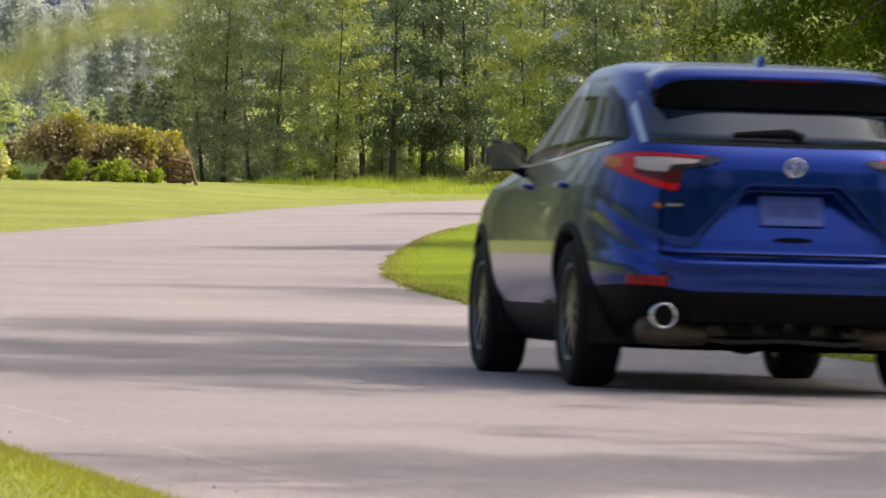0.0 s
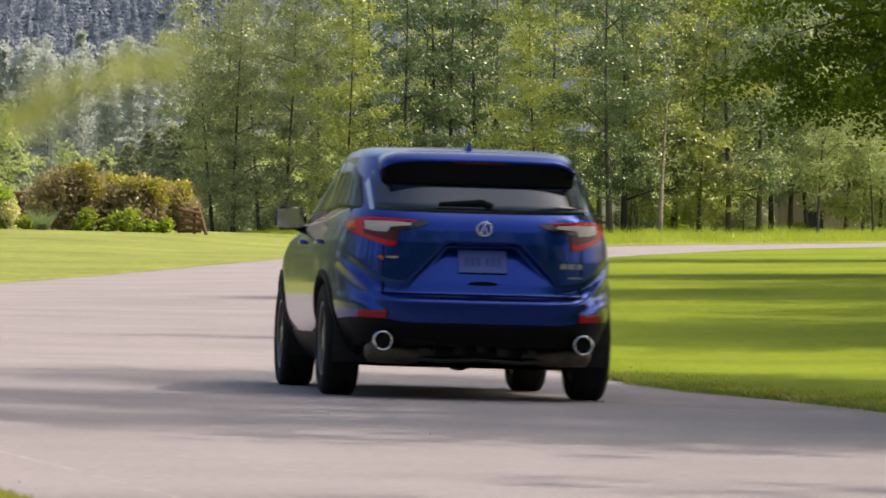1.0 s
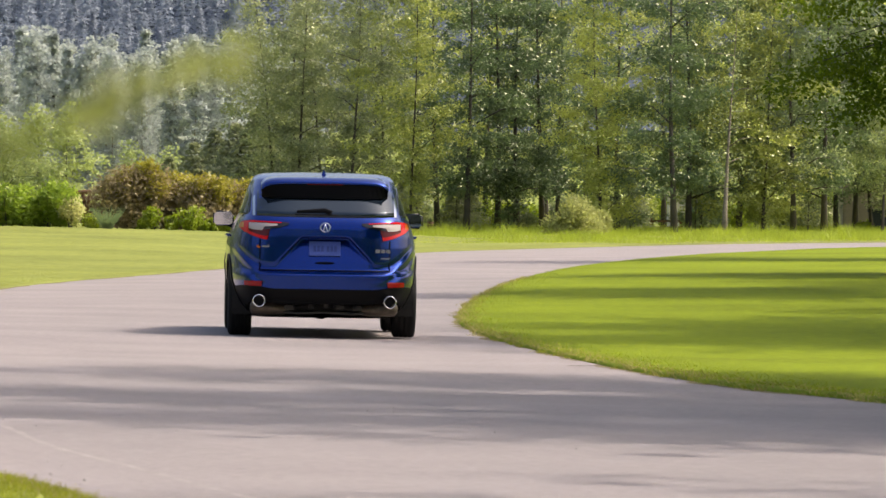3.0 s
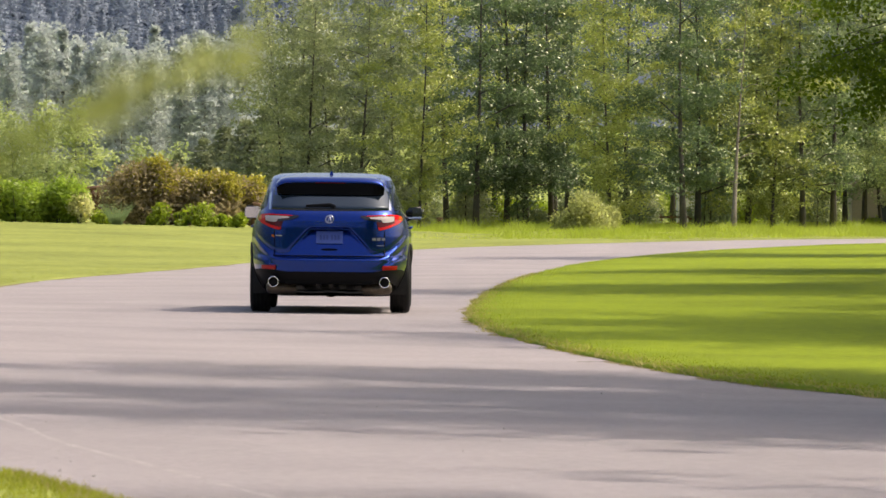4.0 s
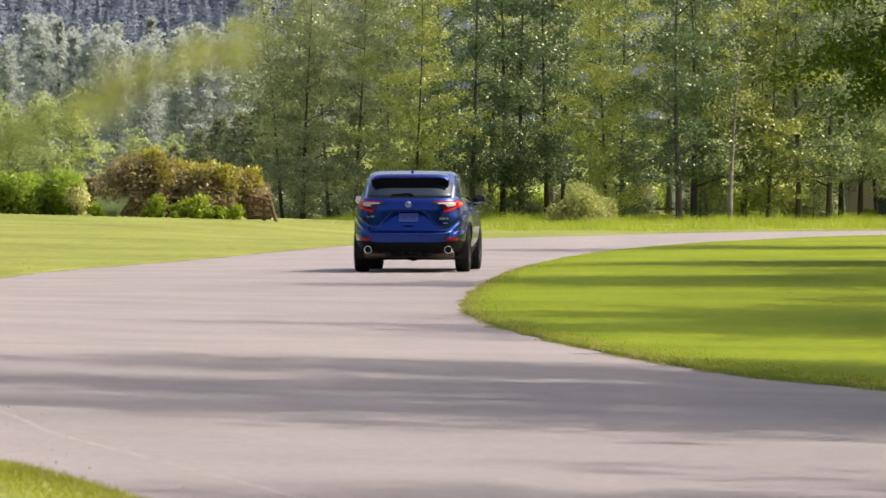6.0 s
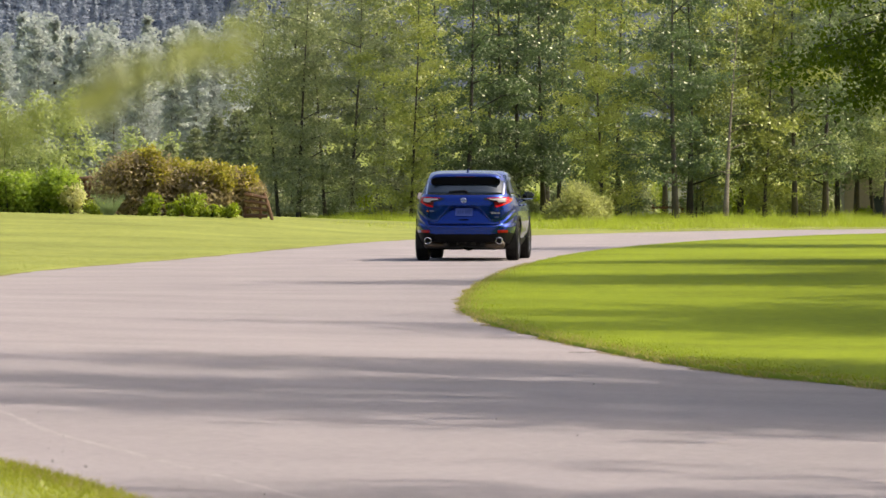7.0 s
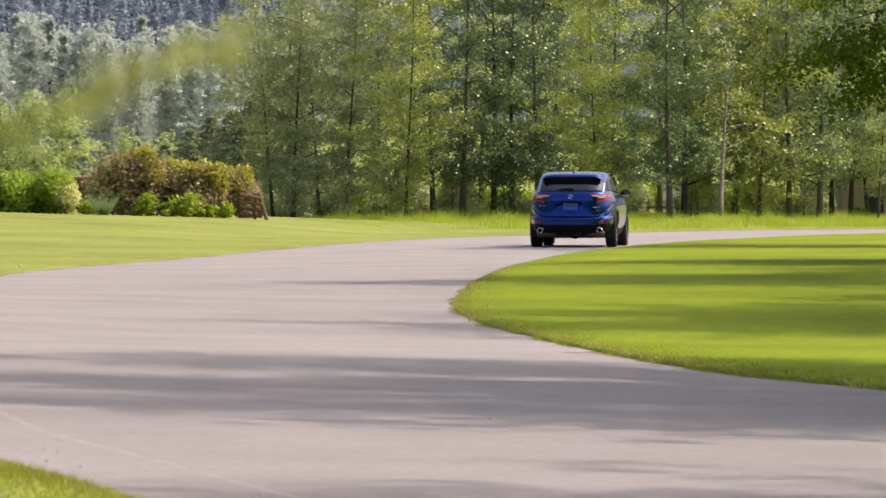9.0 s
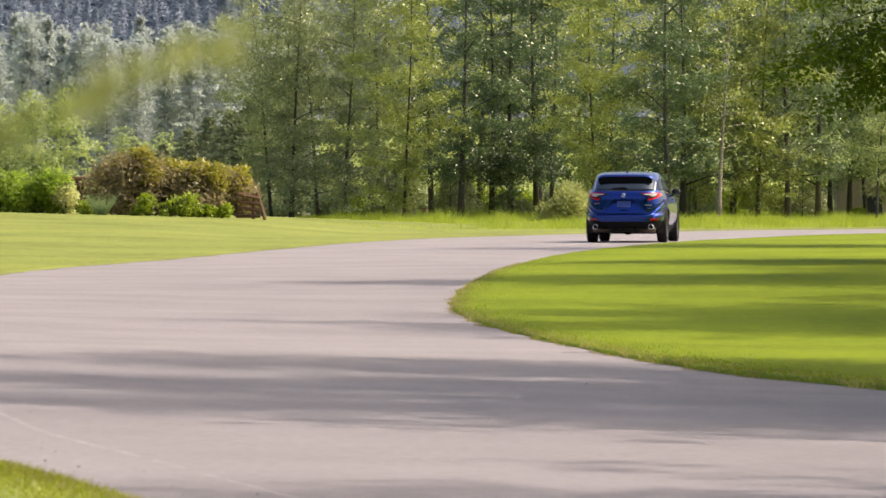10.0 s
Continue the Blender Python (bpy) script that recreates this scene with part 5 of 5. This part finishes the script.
# ---- grass ----
def blades(rng, x, y, z, height, width, lean=.5):
    n = len(x)
    a = rng.uniform(0, 6.28, n)
    h = height * rng.uniform(.45, 1.25, n)
    bx, by = np.cos(a) * width, np.sin(a) * width * .5
    l = lean * h * rng.normal(0, .6, n)
    m = lean * h * rng.normal(0, .6, n)
    v = np.stack([np.stack([x - bx, y - by, z], 1), np.stack([x + bx, y + by, z], 1), np.stack([x + l, y + m, z + h], 1)], axis=1).reshape(-1, 3)
    return v, np.arange(3 * n).reshape(n, 3)


def grass_stuff(name, label, v, q, mat):
    return tagged(new(name, quad_mesh(name, v, q, mat)), label, "grass", kind="stuff")


def build_grass():
    rng = np.random.default_rng(9)
    # lawn inside the bend
    n = 95000
    y = 30 + 130 * rng.uniform(0, 1, n) ** 1.7
    e = edge_x(R_FINE, y)
    x = e + rng.uniform(0, 1, n) * np.maximum(2.0, y * .092 + .8 - e) + .02
    v, q = blades(rng, x, y, road_z(x, y) + .045, .015, .007, 1.0)
    grass_stuff("lawn_grass", "short mown blades of the sunlit lawn", v, q, GRASS_LAWN)
    n = 9000
    y = 26 + 70 * rng.uniform(0, 1, n) ** 1.5
    x = edge_x(R_FINE, y) + np.abs(rng.normal(0, .13, n)) + .02
    v, q = blades(rng, x, y, road_z(x, y) + .012, .06, .006, 1.2)
    grass_stuff("verge_straw", "dry straw-coloured blades along the turf edge", v, q, STRAW)
    # dry tufts that hang over the turf edge in places
    n, each = 260, 34
    ty = 28 + 46 * rng.uniform(0, 1, n) ** 1.2
    tx = edge_x(R_FINE, ty) + rng.normal(.085, .04, n)
    tall = rng.uniform(.015, .05, n)
    k = np.repeat(np.arange(n), each)
    x, y = tx[k] + rng.normal(0, .04, len(k)), ty[k] + rng.normal(0, .10, len(k))
    half = len(k) * 3 // 5
    for name, label, a, b, mat in (("verge_straw", "dry tufts hanging over the turf edge", 0, half, STRAW), ("verge_grass", "green tufts hanging over the turf edge", half, len(k), GRASS_NEAR)):
        v, q = blades(rng, x[a:b], y[a:b], road_z(x[a:b], y[a:b]) + .005, tall[k][a:b], .005, 1.3)
        grass_stuff(name, label, v, q, mat)
    # lawn outside the bend: the near corner and the far bank
    n = 95000
    y = rng.uniform(15, 34, n)
    x = edge_x(L_FINE, y) - rng.uniform(0, 1, n) ** 1.2 * (1.2 + (36 - y) * .12)
    v, q = blades(rng, x, y, rise(x, y) + .022, .022, .003, 1.0)
    grass_stuff("lawn_grass", "short bright blades of the near lawn corner", v, q, GRASS_NEAR)
    n = 9000
    y = rng.uniform(15, 34, n)
    x = edge_x(L_FINE, y) - np.abs(rng.normal(0, .10, n)) + .03
    v, q = blades(rng, x, y, rise(x, y) + .008, .035, .003, 1.2)
    grass_stuff("verge_straw", "dry straw-coloured blades along the outer turf edge", v, q, STRAW)
    n = 36000
    y = rng.uniform(80, 190, n)
    e = edge_x(L_FINE, y)
    x = e - rng.uniform(0, 1, n) * np.maximum(.5, e + y * .086 + 1)
    v, q = blades(rng, x, y, rise(x, y) + .038, .007, .007, 1.4)
    grass_stuff("lawn_grass", "short mown blades of the far lawn bank", v, q, GRASS_PALE)
    # tall meadow grass between the road and the wood, in uneven tussocks
    n = 70000
    y = rng.uniform(0, 1, n) * 70 + 172
    e = edge_x(L_FINE, y)
    x = rng.uniform(-6.5, 26, n)
    keep = (x < e - 1.0) & ((x > -3.0 + rng.uniform(-1, 1, n)) | (y > 205 + rng.uniform(-4, 4, n)))
    x, y = x[keep], y[keep]
    thick = .5 + .28 * np.sin(x * 1.7 + 1) * np.sin(y * .31) + .22 * np.sin(x * 4.3 + y * .9)
    v, q = blades(rng, x, y, rise(x, y) + .0, (.17 * thick + .06) * np.where(y > 215, .8, 1.0), .014, .6)
    grass_stuff("meadow_grass", "tall sunlit meadow grass before the wood", v, q, GRASS_TALL)
    n, each = 520, 75
    ty = rng.uniform(178, 246, n)
    tx = rng.uniform(-5, 24, n)
    keep = (tx < edge_x(L_FINE, ty) - 1.2) & ((tx > -2.0) | (ty > 210))
    tx, ty = tx[keep], ty[keep]
    tall = rng.uniform(.12, .36, len(tx)) * np.where(rng.uniform(0, 1, len(tx)) < .25, 1.5, 1)
    k = np.repeat(np.arange(len(tx)), each)
    x, y = tx[k] + rng.normal(0, .26, len(k)), ty[k] + rng.normal(0, .3, len(k))
    v, q = blades(rng, x, y, rise(x, y), tall[k], .013, .7)
    grass_stuff("meadow_tussocks", "ragged tussocks of taller meadow grass", v, q, GRASS_TALL)


def build_sapling():
    """A thin leafy sapling close by the tripod, one twig of which arches into the view."""
    s = tagged(new("sapling"), "thin leafy sapling with one arching yellow-green twig", "sapling")
    s.location = (-.36, 1.80, .33)
    g = Vector((-.36, 1.80, .33))
    stem = [(-.36, 1.80, .28), (-.35, 1.80, .80), (-.30, 1.80, 1.22), (-.22, 1.80, 1.355), (-.150, 1.80, 1.381), (-.118, 1.80, 1.397), (-.096, 1.80, 1.409), (-.066, 1.80, 1.4185)]
    rad = [.007, .006, .004, .0025, .0018, .0014, .0011, .0006]
    part("stem", mesh_from("stem", *tube([tuple(Vector(p) - g) for p in stem], rad, 7), LEAF_LIME, True), LEAF_LIME, s)
    rng = np.random.default_rng(2)
    c = []
    for a, b, n in ((1, 2, 9), (2, 3, 8), (3, 4, 4), (4, 5, 8), (5, 6, 8), (6, 7, 6)):
        for t in np.linspace(.1, 1, n):
            c.append(np.array(Vector(stem[a]).lerp(Vector(stem[b]), t) - g) + rng.normal(0, .0022, 3))
    v, q = leaves(rng, np.array(c), .0085, long=2.6, up=.4)
    for i in range(len(q)):
        part("leaf", quad_mesh("leaf", v[4 * i:4 * i + 4], np.array([[0, 1, 2, 3]]), LEAF_SPRIG), LEAF_SPRIG, s)


build_wood()
build_distance()
build_bed()
build_timber()
build_grass()
build_sapling()


# ---- what moves ----
def motions():
    # seconds, x and y of the rear axle, heading to the right of +y, lean to the right
    drive = [(0.0, 1.87, 28.1, -8.1, 1.6), (0.5, 1.17, 32.6, -7.5, 1.6), (1.0, .50, 36.9, -6.7, 1.6), (1.5, -.08, 41.4, -5.6, 1.6), (2.0, -.60, 46.5, -4.7, 1.6), (2.5, -1.01, 51.9, -3.8, 1.25),
             (3.0, -1.28, 56.4, -2.9, .9), (4.5, -1.52, 72.2, 1.2, .45), (5.5, -1.08, 85.4, 3.1, .1), (7.0, .33, 102.7, 4.9, 0), (8.5, 2.13, 118.1, 6.1, 0), (10.0, 4.30, 131.1, 7.5, 0)]
    walk(CAR, [(t, pose(x, y, .002 + float(road_z(x, y)), math.degrees(math.atan((float(road_z(x, y + 2.7)) - float(road_z(x, y))) / 2.7)), lean, -head)) for t, x, y, head, lean in drive])
    ts = [k / 30 for k in range(301)]
    dist = np.interp(ts, [d[0] for d in drive], np.cumsum([0] + [math.hypot(b[1] - a[1], b[2] - a[2]) for a, b in zip(drive, drive[1:])]))
    for w, s, y in WHEELS:
        walk(w, [(t, pose(s * TRACK, y, WHEEL_R) @ pose(0, 0, 0, -math.degrees(g / WHEEL_R)) @ pose(0, 0, 0, 0, 0, 0 if s < 0 else 180)) for t, g in zip(ts, dist)])


motions()
